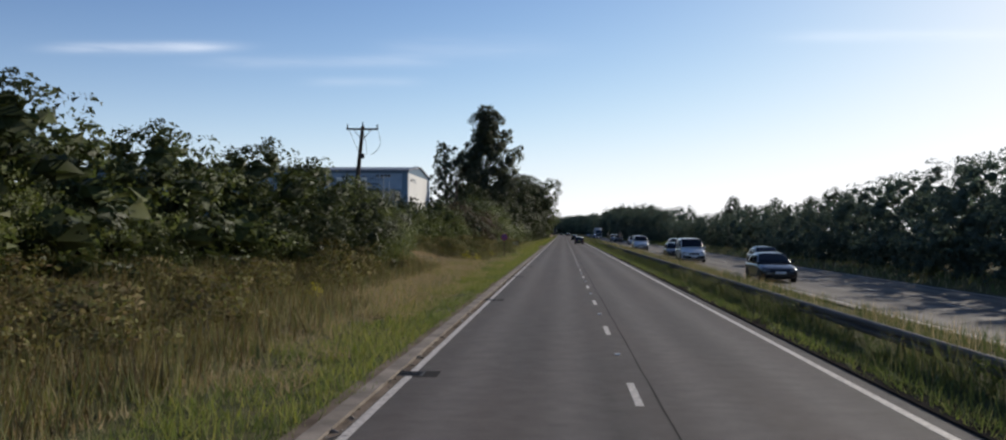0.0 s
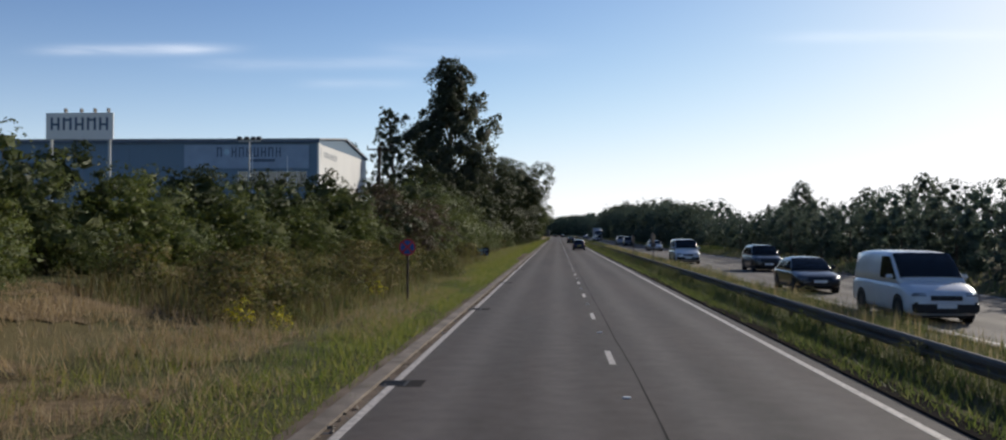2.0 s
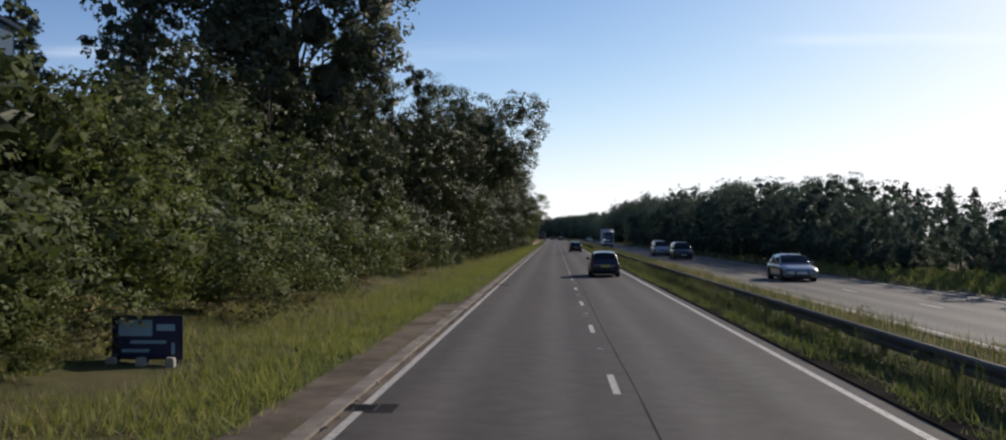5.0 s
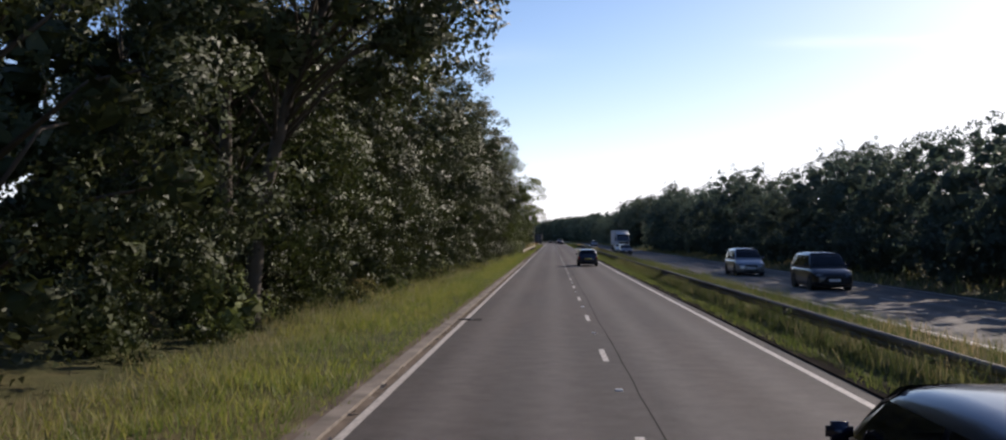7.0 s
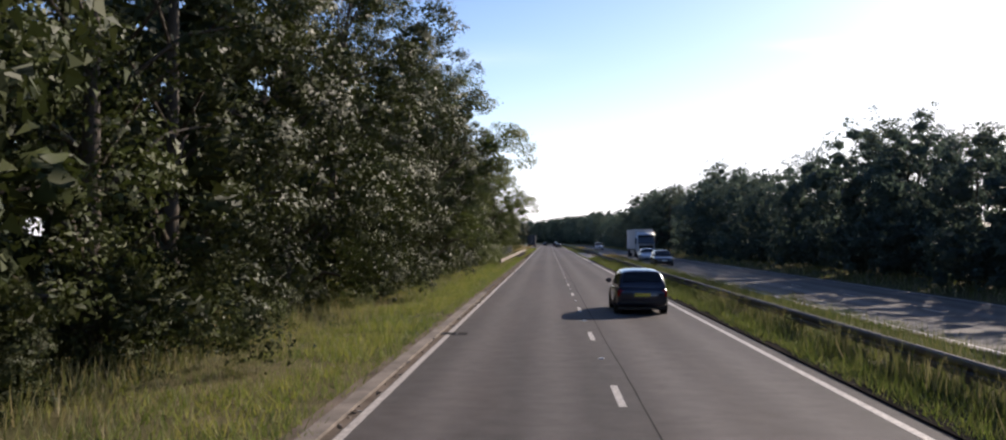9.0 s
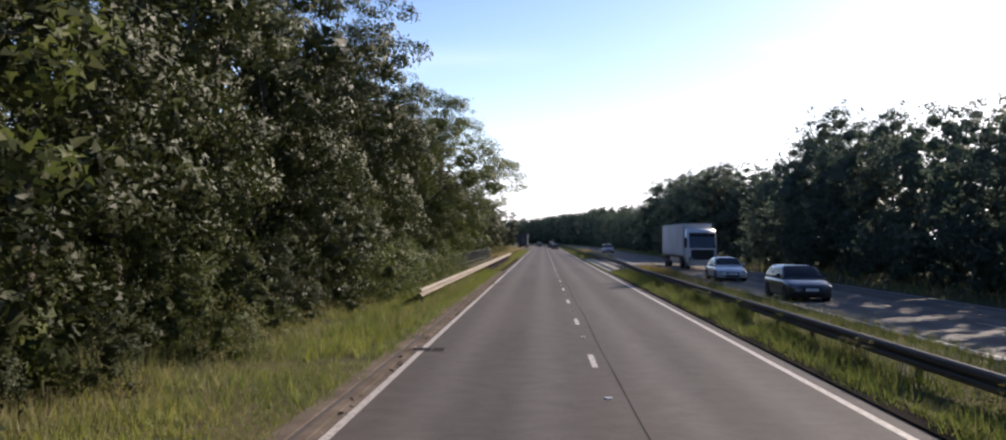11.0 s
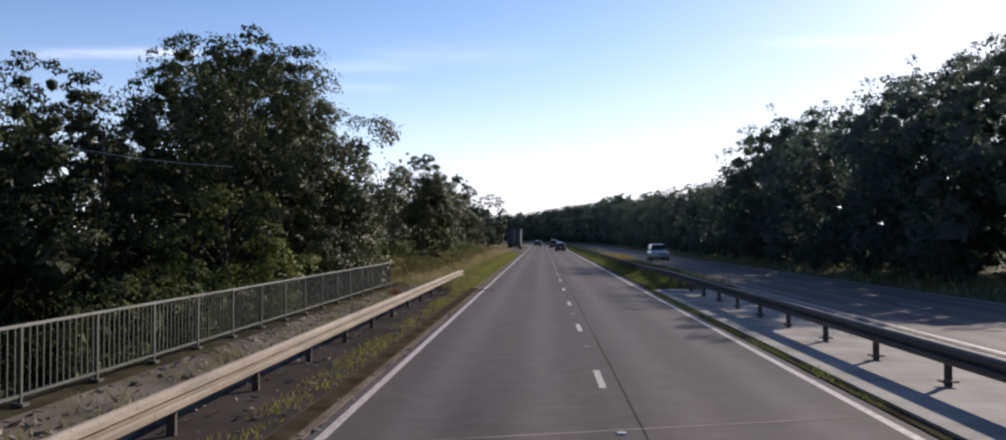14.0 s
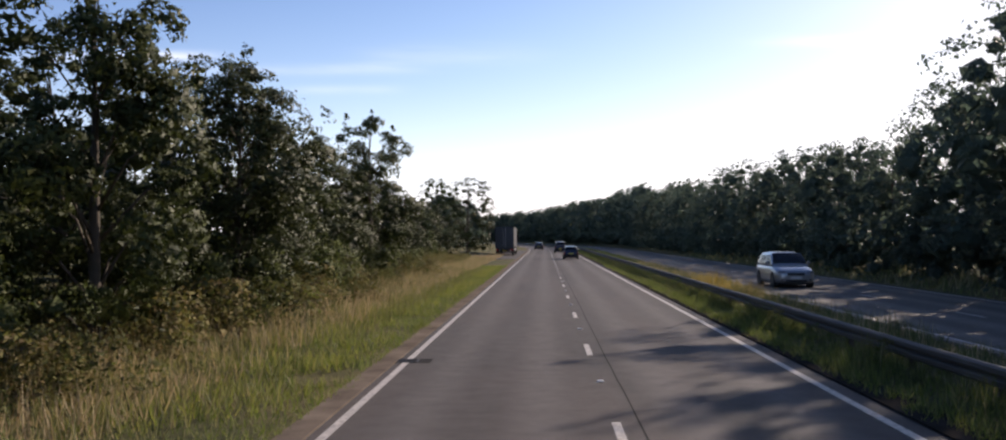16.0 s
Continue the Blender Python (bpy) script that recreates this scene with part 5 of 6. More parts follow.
for k in range(278):
    o = new("baluster", bar)
    o.parent, o.location = para, (0, 0.1 + k * 0.168, 0)
bm = box(-0.022, 0.022, -0.022, 0.022, -0.02, 0.977)
box(-0.08, 0.08, -0.08, 0.08, -0.02, 0.02, 0, bm)
pm = bpy.data.meshes.new("parapet_post")
bm.to_mesh(pm)
bm.free()
pm.materials.append(M_PARA)
for k in range(24):
    o = new("parapet_post", pm)
    o.parent, o.location = para, (0.012, 0.02 + k * 2.0, 0)
tagged(para, "grey painted steel bridge parapet with upright bars", "railing")


# ---- signs ----
def disc(r, y0, y1, bm=None, sides=28, cx=0.0, cz=0.0, inner=0.0):
    bm = bm or bmesh.new()
    rings = [[bm.verts.new((cx + math.cos(a) * q, yy, cz + math.sin(a) * q)) for a in np.linspace(0, 2 * math.pi, sides, endpoint=False)] for q, yy in ((r, y0), (r, y1))]
    if inner:
        rin = [[bm.verts.new((cx + math.cos(a) * inner, yy, cz + math.sin(a) * inner)) for a in np.linspace(0, 2 * math.pi, sides, endpoint=False)] for yy in (y0, y1)]
        for k in range(sides):
            j = (k + 1) % sides
            bm.faces.new((rings[0][k], rings[0][j], rin[0][j], rin[0][k]))
            bm.faces.new((rings[1][k], rin[1][k], rin[1][j], rings[1][j]))
            bm.faces.new((rin[0][k], rin[0][j], rin[1][j], rin[1][k]))
    else:
        bm.faces.new(rings[0])
        bm.faces.new(rings[1][::-1])
    for k in range(sides):
        j = (k + 1) % sides
        bm.faces.new((rings[0][k], rings[1][k], rings[1][j], rings[0][j]))
    return bm


s = empty("clearway_sign", -6.35, 83.3, gh(-6.35, 83.3))
part("post", tube([(0, 0, -0.2), (0, 0, 2.2)], [0.04, 0.04], 10), M_WOOD, s, "weathered brown post")
part("face", disc(0.3, -0.075, -0.06, cz=1.95), M_SIGNB, s, "blue disc")
part("rim", disc(0.3, -0.079, -0.0752, cz=1.95, inner=0.245), M_SIGNR, s, "red ring")
for sg in (-1, 1):
    bm = box(-0.26, 0.26, -0.080 - 0.002 * (sg > 0), -0.0755, -0.028, 0.028)
    bmesh.ops.rotate(bm, verts=bm.verts, matrix=Matrix.Rotation(sg * radians(45), 3, "Y"))
    bmesh.ops.translate(bm, verts=bm.verts, vec=(0, 0, 1.95))
    part("cross_bar", bm, M_SIGNR, s)
tagged(s, "round blue and red clearway sign on a post in the verge", "road sign")

s = empty("information_board", -8.55, 142.6, gh(-8.55, 142.6), 4)
part("board", box(-0.62, 0.62, -0.03, 0.03, 0.12, 0.86, 0.012), M_NAVY, s)
part("frame", box(-0.66, 0.66, -0.012, 0.04, 0.08, 0.9, 0.01), M_BLACK, s)
part("sticker", box(-0.52, 0.1, -0.037, -0.0305, 0.52, 0.82), M_PALEB, s, "pale blue panel")
for x0, x1, z0, z1 in ((0.18, 0.52, 0.62, 0.74), (-0.3, 0.36, 0.38, 0.44), (-0.46, 0.05, 0.22, 0.28), (0.46, 0.52, 0.18, 0.4)):
    part("text_bar", box(x0, x1, -0.036, -0.0305, z0, z1), M_PALEB, s)
for x0 in (-0.62, -0.08, 0.46):
    part("leg", box(x0, x0 + 0.16, -0.4, -0.22, -0.1, 0.16, 0.02), M_CONC, s, "short concrete leg")
    part("strut", box(x0 + 0.05, x0 + 0.1, 0.041, 0.08, -0.1, 0.86), M_BLACK, s)
tagged(s, "low dark navy information board on concrete legs", "sign board")

for x, y, hh, lab, r0, turn in ((6.4, 123.0, 2.35, "back of a round road sign with a small plate", 0.42, 60), (4.85, 122.9, 2.2, "round road sign turned edge-on before the crash barrier", 0.33, 66)):
    s = empty("road_sign", x, y, gh(x, y))
    part("post", tube([(0, 0, -0.2), (0, 0, hh)], [0.04, 0.04], 10), M_POST, s)
    bm = disc(r0, 0.05, 0.062, cz=hh - r0)
    bmesh.ops.rotate(bm, verts=bm.verts, matrix=Matrix.Rotation(radians(turn), 3, "Z"))
    part("face", bm, M_RAILDK, s, "grey back of the disc")
    if r0 > 0.4:
        part("plate", box(-0.2, 0.2, 0.05, 0.062, hh - 1.12, hh - 0.9), M_RAILDK, s)
    tagged(s, lab, "road sign")


# ---- poles and wires ----
def utility_pole(x, y, height, lean, loops):
    s = empty("utility_pole", x, y, gh(x, y), 4)
    hh = height - gh(x, y)
    part("shaft", tube([(0, 0, -0.3), (lean * 0.5, 0, hh * 0.5), (lean, 0, hh)], [0.17, 0.15, 0.11], 12), M_WOOD, s, "leaning tarred wooden pole")
    part("crossarm", box(lean - 1.02, lean + 1.02, -0.2, -0.1, hh - 0.28, hh - 0.16, 0.01), M_WOOD, s)
    for dx in (-0.55, 0.55):
        part("brace", tube([(lean + dx, -0.15, hh - 0.25), (lean * 0.98, -0.13, hh - 0.95)], [0.02, 0.02], 6), M_WOOD, s)
    for dx in (-0.95, 0.0, 0.95):
        z0 = hh - 0.16 if dx else hh
        part("insulator", tube([(lean + dx, -0.15 if dx else 0, z0 + u) for u in (0, 0.06, 0.1, 0.16, 0.2, 0.26)], [0.025, 0.03, 0.06, 0.04, 0.055, 0.02], 10), M_BLACK, s)
    if loops:
        for dx, far in ((-0.95, -0.15), (0.0, 0.25), (0.95, 0.6)):
            pts = [(lean + dx + (far - dx) * u + (0.35 if dx > 0 else 0.12) * math.sin(math.pi * u), -0.2, hh - 0.1 - 1.75 * u - 0.25 * math.sin(math.pi * u)) for u in np.linspace(0, 1, 12)]
            part("jumper_wire", tube(pts, [0.014] * 12, 5), M_BLACK, s)
        part("cable_box", box(lean - 0.1, lean + 0.14, -0.3, -0.12, hh - 2.1, hh - 1.8, 0.02), M_BLACK, s)
    return tagged(s, "leaning wooden power pole with crossarm and insulators", "utility pole", "power poles")


utility_pole(-14.7, 59.2, 9.15, 0.75, True)
utility_pole(-15.7, 125.4, 9.45, 0.1, False)


def wire(p, q, sag, name="overhead_wire"):
    pts = [(p[0] + (q[0] - p[0]) * u, p[1] + (q[1] - p[1]) * u, p[2] + (q[2] - p[2]) * u - sag * 4 * u * (1 - u)) for u in np.linspace(0, 1, 20)]
    tagged(part(name, tube(pts, [0.012] * 20, 5), M_STEEL), "thin pale overhead cable among the trees", "cable")


wire((-44, 376, 21), (-11.4, 380.5, 4.8), 3.7)

s = empty("floodlight_mast", -24.5, 119.7, gh(-24.5, 119.7))
part("mast", tube([(0, 0, 0), (0, 0, 8.2)], [0.09, 0.06], 10), M_STEEL, s)
part("crossbar", box(-0.85, 0.85, -0.04, 0.04, 8.1, 8.2), M_STEEL, s)
for dx in (-0.75, -0.2, 0.3, 0.75):
    part("floodlight", box(dx - 0.17, dx + 0.17, -0.16, 0.14, 8.22, 8.48, 0.03), M_BLACK, s)
tagged(s, "steel mast with four black floodlights behind the bushes", "lamp post")
for x, y, hh in ((-31.5, 141.2, 10.3), (-27.6, 140.0, 9.9)):
    s = tagged(empty("flag_pole", x, y, 1.2), "bare white flag pole before the warehouse", "pole", "flag poles")
    part("shaft", tube([(0, 0, 0), (0, 0, hh - 1.2)], [0.05, 0.03], 8), M_WHITE, s)

# ---- hoarding on posts: bars stand for the lettering ----
s = empty("hoarding", -21.7, 89.5, 1.0, 0)
part("panel", box(-1.5, 1.5, -0.04, 0.04, 5.45, 6.6, 0.01), M_CLADW, s, "white panel")
for k in range(5):
    x0 = -1.28 + k * 0.54
    part("letter_bar", box(x0, x0 + 0.1, -0.047, -0.0405, 5.85, 6.4), M_INK, s)
    part("letter_bar", box(x0 + 0.3, x0 + 0.4, -0.047, -0.0405, 5.85, 6.4), M_INK, s)
    part("letter_bar", box(x0 + 0.1, x0 + 0.3, -0.047, -0.0405, 6.05 + 0.2 * (k % 2), 6.14 + 0.2 * (k % 2)), M_INK, s)
for dx in (-1.3, 1.3):
    part("post", tube([(dx, 0.08, -0.3), (dx, 0.08, 6.5)], [0.07, 0.07], 8), M_STEEL, s)
for dx in (-0.6, 0.1, 0.7, 1.3):
    part("lamp_arm", box(dx, dx + 0.04, -0.2, 0.04, 6.6, 6.78), M_BLACK, s)
tagged(s, "white advertising hoarding with dark lettering on posts", "sign board")

# ---- warehouse ----
wh = empty("warehouse", -25.2, 142.5, 1.0)
WX, WY, EAVE, RIDGE = -58.0, 23.2, 10.75, 11.85
bm = bmesh.new()
pts = [(0, 0, 0), (0, WY, 0), (0, WY, EAVE - 0.2), (0, WY / 2, RIDGE), (0, 0, EAVE)]
a = [bm.verts.new(p) for p in pts]
c = [bm.verts.new((WX, p[1], p[2])) for p in pts]
bm.faces.new(a)
bm.faces.new(c[::-1])
for q in (0, 1, 4):
    bm.faces.new((a[q], c[q], c[(q + 1) % 5], a[(q + 1) % 5]))
part("wall", bm, M_CLAD, wh)
bm = bmesh.new()
for (y0, z0), (y1, z1) in (((-0.35, EAVE + 0.0), (WY / 2, RIDGE + 0.08)), ((WY / 2, RIDGE + 0.08), (WY + 0.35, EAVE - 0.2))):
    vs = [bm.verts.new(p) for p in ((0.25, y0, z0), (0.25, y1, z1), (WX, y1, z1), (WX, y0, z0), (0.25, y0, z0 + 0.16), (0.25, y1, z1 + 0.16), (WX, y1, z1 + 0.16), (WX, y0, z0 + 0.16))]
    for q in ((0, 1, 2, 3), (7, 6, 5, 4), (0, 4, 5, 1), (3, 2, 6, 7), (0, 3, 7, 4), (1, 5, 6, 2)):
        bm.faces.new([vs[k] for k in q])
part("roof", bm, M_ROOF, wh, "grey sheet roof with dark fascia")
part("gutter", box(WX, 0.2, -0.36, -0.1, EAVE - 0.28, EAVE - 0.02, 0.03), M_INK, wh, "dark blue fascia")
for q in range(40):  # cladding ribs
    part("cladding_rib", box(-1.4 - q * 1.4, -1.34 - q * 1.4, -0.03, 0.0, 0, EAVE - 0.3), M_CLAD, wh)
part("gable_cladding", box(0.004, 0.05, 0.25, WY - 0.2, 0.1, EAVE - 0.35), M_CLADW, wh, "bright white end cladding")
part("corner_trim", box(-0.05, 0.12, -0.06, 0.22, 0, EAVE - 0.1), M_CLADW, wh)
part("sign_panel", box(-13.8, -0.9, -0.1, -0.035, 7.9, 10.3, 0.01), M_SIGNW, wh, "pale sign panel")
part("window_band", box(-8.2, -1.2, -0.06, -0.032, 6.0, 7.6), M_GLASS_DK, wh, "dark window band")
for k in range(8):
    part("mullion", box(-8.2 + k, -8.14 + k, -0.09, -0.05, 6.0, 7.6), M_CLADW, wh)
for k in range(9):
    x0 = -10.4 + k * 0.76
    if k == 1:
        part("emblem", disc(0.3, -0.11, -0.102, cx=x0 + 0.25, cz=9.55), M_PALEB, wh)
        continue
    part("letter_bar", box(x0, x0 + 0.14, -0.112, -0.102, 9.05, 10.05), M_INK, wh)
    part("letter_bar", box(x0 + 0.38, x0 + 0.52, -0.112, -0.102, 9.05, 10.05), M_INK, wh)
    part("letter_bar", box(x0 + 0.1, x0 + 0.36, -0.112, -0.102, (9.9, 9.5, 9.5, 9.9, 9.5, 9.05, 9.5, 9.9, 9.5)[k], (10.05, 9.64, 9.64, 10.05, 9.64, 9.2, 9.64, 10.05, 9.64)[k]), M_INK, wh)
part("text_bar", box(-7.0, -4.4, -0.112, -0.102, 8.55, 8.85), M_INK, wh)
part("gable_panel", box(0.052, 0.09, 1.0, 8.6, 8.6, 10.2), M_CLADW, wh, "white sign panel")
for k in range(9):
    y0 = 2.0 + k * 0.62
    part("letter_bar", box(0.092, 0.1, y0, y0 + 0.09, 9.15, 9.75), M_INK, wh)
    part("letter_bar", box(0.092, 0.1, y0 + 0.3, y0 + 0.39, 9.15, 9.75), M_INK, wh)
for k in range(2):
    part("window", box(0.052, 0.09, 1.6 + k * 1.1, 2.4 + k * 1.1, 5.6, 6.8), M_GLASS_DK, wh)
tagged(wh, "mid blue clad warehouse with a bright white end wall", "warehouse")


# ---- vehicles ----
def wheel_meshes(r, w):
    tyre = bmesh.new()
    prof = [(r * 0.66, -w / 2), (r * 0.93, -w / 2), (r, -w * 0.32), (r, w * 0.32), (r * 0.93, w / 2), (r * 0.66, w / 2)]
    rings = [[tyre.verts.new((x, math.cos(a) * q, math.sin(a) * q)) for q, x in prof] for a in np.linspace(0, 2 * math.pi, 20, endpoint=False)]
    for i in range(20):
        p, q = rings[i], rings[(i + 1) % 20]
        for k in range(len(prof)):
            j = (k + 1) % len(prof)
            tyre.faces.new((p[k], p[j], q[j], q[k]))
    rim = bmesh.new()
    for sd in (-1, 1):
        c0 = rim.verts.new((sd * w * 0.3, 0, 0))
        ring = [rim.verts.new((sd * w * (0.42 if i % 2 else 0.3), math.cos(a) * r * 0.66, math.sin(a) * r * 0.66)) for i, a in enumerate(np.linspace(0, 2 * math.pi, 20, endpoint=False))]
        for i in range(20):
            rim.faces.new((c0, ring[i], ring[(i + 1) % 20]))
    out = []
    for bm, mt in ((tyre, M_TYRE), (rim, M_RIM)):
        bmesh.ops.recalc_face_normals(bm, faces=bm.faces)
        me = bpy.data.meshes.new("wheel")
        bm.to_mesh(me)
        bm.free()
        me.materials.append(mt)
        out.append(me)
    return out


def add_wheels(home, spots, r, w):
    tyre, rim = wheel_meshes(r, w)
    for x, y in spots:
        o = new("wheel", tyre)
        o.parent, o.location = home, (x, y, r)
        q = new("rim", rim)
        q.parent = o


def pane(name, pts, out, material, parent, label=""):
    """A thin plate on four or more points, thickened along out."""
    bm = bmesh.new()
    a = [bm.verts.new(Vector(p)) for p in pts]
    c = [bm.verts.new(Vector(p) + Vector(out)) for p in pts]
    bm.faces.new(a)
    bm.faces.new(c[::-1])
    for i in range(len(a)):
        bm.faces.new((a[i], a[(i + 1) % len(a)], c[(i + 1) % len(a)], c[i]))
    return part(name, bm, material, parent, label)


STYLES = {  # length, width, height, belt, nose height, bonnet end, screen top, rear top, rear belt end (from the front, 0 to 1)
    "hatch": (4.0, 1.72, 1.48, 0.93, 0.72, 0.24, 0.43, 0.9, 0.985), "saloon": (4.6, 1.8, 1.45, 0.93, 0.72, 0.27, 0.45, 0.76, 0.9), "estate": (4.6, 1.8, 1.46, 0.93, 0.72, 0.26, 0.43, 0.9, 0.985),
    "suv": (4.5, 1.86, 1.7, 1.08, 0.88, 0.24, 0.4, 0.9, 0.985), "mpv": (4.6, 1.85, 1.78, 1.08, 0.85, 0.18, 0.36, 0.92, 0.99), "van": (5.0, 1.95, 1.96, 1.14, 0.92, 0.19, 0.37, 0.98, 0.998)}


def loft(rings):
    """A closed skin over rings of points."""
    bm = bmesh.new()
    rows = [[bm.verts.new(p) for p in ring] for ring in rings]
    k = len(rows[0])
    for a, c in zip(rows, rows[1:]):
        for q in range(k):
            bm.faces.new((a[q], a[(q + 1) % k], c[(q + 1) % k], c[q]))
    bm.faces.new(rows[0][::-1])
    bm.faces.new(rows[-1])
    return bm


def hull_ring(y, z0, z1, w, p=0.34, k=20):
    """A rounded box section at y."""
    out = []
    for j in range(k):
        a = 2 * math.pi * (j + 0.5) / k
        c, q = math.cos(a), math.sin(a)
        out.append((w * math.copysign(abs(c) ** p, c), y, (z0 + z1) / 2 + (z1 - z0) / 2 * math.copysign(abs(q) ** p, q)))
    return out


def vehicle(style, name, x, y, facing, paint, label, roof_paint=None, panel_sides=False):
    """A road vehicle whose nose points along -y, turned by facing degrees."""
    L, Wd, H, BT, NS, b1, s1, r1, r2 = STYLES[style]
    home = empty(name, x, y, 0.0, facing)
    Y = lambda u: (u - 0.5) * L  # noqa: E731
    hw = Wd / 2
    rear_w = 0.97 if panel_sides else 0.92
    hull = [(0.0, 0.36, NS - 0.2, 0.72), (0.012, 0.28, NS - 0.09, 0.86), (0.04, 0.22, NS - 0.01, 0.95), (b1 * 0.45, 0.2, NS + (BT - NS) * 0.45, 0.99), (b1 * 0.8, 0.2, NS + (BT - NS) * 0.82, 1.0), (b1 + 0.03, 0.2, BT, 1.0),
            (0.5, 0.2, BT + 0.01, 1.0), (0.82, 0.2, BT + 0.02, 1.0), (0.94, 0.22, BT, 0.98), (0.985, 0.27, BT - 0.05, rear_w), (1.0, 0.34, BT - 0.16, rear_w - 0.08)]
    part("body", loft([hull_ring(Y(u), z0, z1, hw * k) for u, z0, z1, k in hull]), paint, home, flat=False)
    ti, zb = (0.1 if panel_sides else 0.2), BT - 0.08

    def roof(u):
        """Height of the cabin's top at u."""
        if u < s1:
            k = max(0.0, (u - b1) / (s1 - b1))
            return zb + 0.06 + (H - 0.05 - zb - 0.06) * (1 - (1 - k) ** 1.25)
        if u < r1:
            k = (u - s1) / (r1 - s1)
            return H - 0.05 + 0.05 * math.sin(math.pi * min(1, k * 1.15 + 0.0)) if k < 0.87 else H - 0.05 - 0.03 * (k - 0.87) / 0.13
        return H - 0.08 - (H - 0.08 - zb - 0.06) * min(1, (u - r1) / max(0.001, r2 - r1)) ** 1.2

    def half(u, z):
        """Half the cabin's width at u and height z."""
        k = max(0.0, (z - zb) / (H - zb))
        return (hw - 0.04) * (1 - 0.07 * max(0, (u - 0.75) / 0.25) ** 2 - 0.05 * max(0, (s1 - u) / s1)) - ti * k ** 1.3

    rings = []
    for u in [b1 + (s1 - b1) * k for k in (0, 0.25, 0.5, 0.75, 1)] + [s1 + (r1 - s1) * k for k in (0.12, 0.35, 0.6, 0.87, 1)] + [r1 + (r2 - r1) * k for k in (0.3, 0.65, 1.0)]:
        t = roof(u)
        side = [(half(u, zb + (t - zb) * k) - d, zb + (t - zb) * k) for k, d in ((0, 0), (0.3, 0), (0.6, 0.0), (0.84, 0.01), (0.95, 0.05), (1.0, 0.16))]
        side.append((side[-1][0] * 0.45, t + 0.02))
        rings.append([(px, Y(u), pz) for px, pz in side] + [(-px, Y(u), pz) for px, pz in side[::-1]])
    part("cabin", loft(rings), roof_paint or paint, home, flat=False)

    def sheet(nm, us, across, lift):
        """Glass laid on the cabin's sloping top between two places."""
        bm, rows = bmesh.new(), []
        for u in us:
            t = roof(u)
            e = half(u, zb + (t - zb) * 0.84) - across
            rows.append([bm.verts.new((e * q, Y(u) + lift[0], t + lift[1] + (0.02 if abs(q) < 0.6 else 0.008 if abs(q) < 0.95 else -0.012))) for q in (-1, -0.88, -0.45, 0, 0.45, 0.88, 1)])
        for a, c in zip(rows, rows[1:]):
            for q in range(6):
                bm.faces.new((a[q], a[q + 1], c[q + 1], c[q]))
        bmesh.ops.solidify(bm, geom=bm.faces[:], thickness=0.008)
        part(nm, bm, M_GLASS_DK, home)

    sheet("windscreen", [b1 + (s1 - b1) * k for k in (0.1, 0.35, 0.6, 0.93)], 0.05, (-0.012, 0.012))
    if not panel_sides:
        sheet("rear_window", [r1 + (r2 - r1) * k for k in (0.1, 0.4, 0.75)], 0.1, (0.014, 0.01))
    lo, hi = BT + 0.03, H - 0.16
    cut = lambda z: b1 + (s1 - b1) * min(1, max(0, (z - zb - 0.06) / (H - 0.05 - zb - 0.06))) * 0.92  # noqa: E731
    mid = (s1 + r1) / 2
    for sd in (-1, 1):
        spans = [(cut(lo) + 0.045, cut(hi) + 0.035, mid - 0.015, mid - 0.015)]
        if panel_sides:
            spans = [(cut(lo) + 0.03, cut(hi) + 0.03, s1 + 0.12, s1 + 0.12)]
        else:
            spans.append((mid + 0.005, mid + 0.005, r1 - 0.03, r1 + (r2 - r1) * 0.3 - 0.03))
        for u0, u1, u2, u3 in spans:
            bm, rows = bmesh.new(), []
            for q in (0, 0.33, 0.67, 1):
                z = lo + (hi - lo) * q
                rows.append([bm.verts.new((sd * (half(u, z) + 0.012), Y(u), z)) for u in ((u0 + (u1 - u0) * q) * (1 - k) + (u3 + (u2 - u3) * q) * k for k in (0, 0.5, 1))])
            for a, c in zip(rows, rows[1:]):
                for q in (0, 1):
                    bm.faces.new((a[q], a[q + 1], c[q + 1], c[q]))
            bmesh.ops.solidify(bm, geom=bm.faces[:], thickness=0.01)
            part("side_window", bm, M_GLASS_DK, home)
        flank = lambda a, c: (min(sd * a, sd * c), max(sd * a, sd * c))  # noqa: E731
        part("wing_mirror", box(*flank(hw - 0.03, hw + 0.17), Y(b1 + 0.07), Y(b1 + 0.07) + 0.1, BT + 0.02, BT + 0.17, 0.035), paint, home, flat=False)
        part("headlight", box(*flank(hw * 0.5, hw * 0.9), Y(0.005), Y(0.07), NS - 0.2, NS - 0.07, 0.045), M_LAMP_CLR, home, flat=False)
        part("tail_light", box(*flank(hw * 0.68, hw * 0.94), Y(0.955), Y(0.996), BT - 0.36, BT - 0.1, 0.03), M_LAMP_RED, home, flat=False)
        part("fog_lamp", box(*flank(hw * 0.62, hw * 0.78), Y(0.0) - 0.005, Y(0.02), 0.36, 0.44, 0.02), M_BLACK, home)
        part("sill", box(*flank(hw * 0.93, hw * 1.005), Y(0.26), Y(0.72), 0.2, 0.3, 0.02), M_BLACK, home)
    part("grille", box(-hw * 0.46, hw * 0.46, Y(0) - 0.012, Y(0.03), NS - 0.3, NS - 0.14, 0.03), M_BLACK, home)
    if panel_sides:
        part("bumper", box(-hw * 0.9, hw * 0.9, Y(0) - 0.03, Y(0.03), 0.3, 0.6, 0.05), M_BLACK, home, "unpainted black bumper")
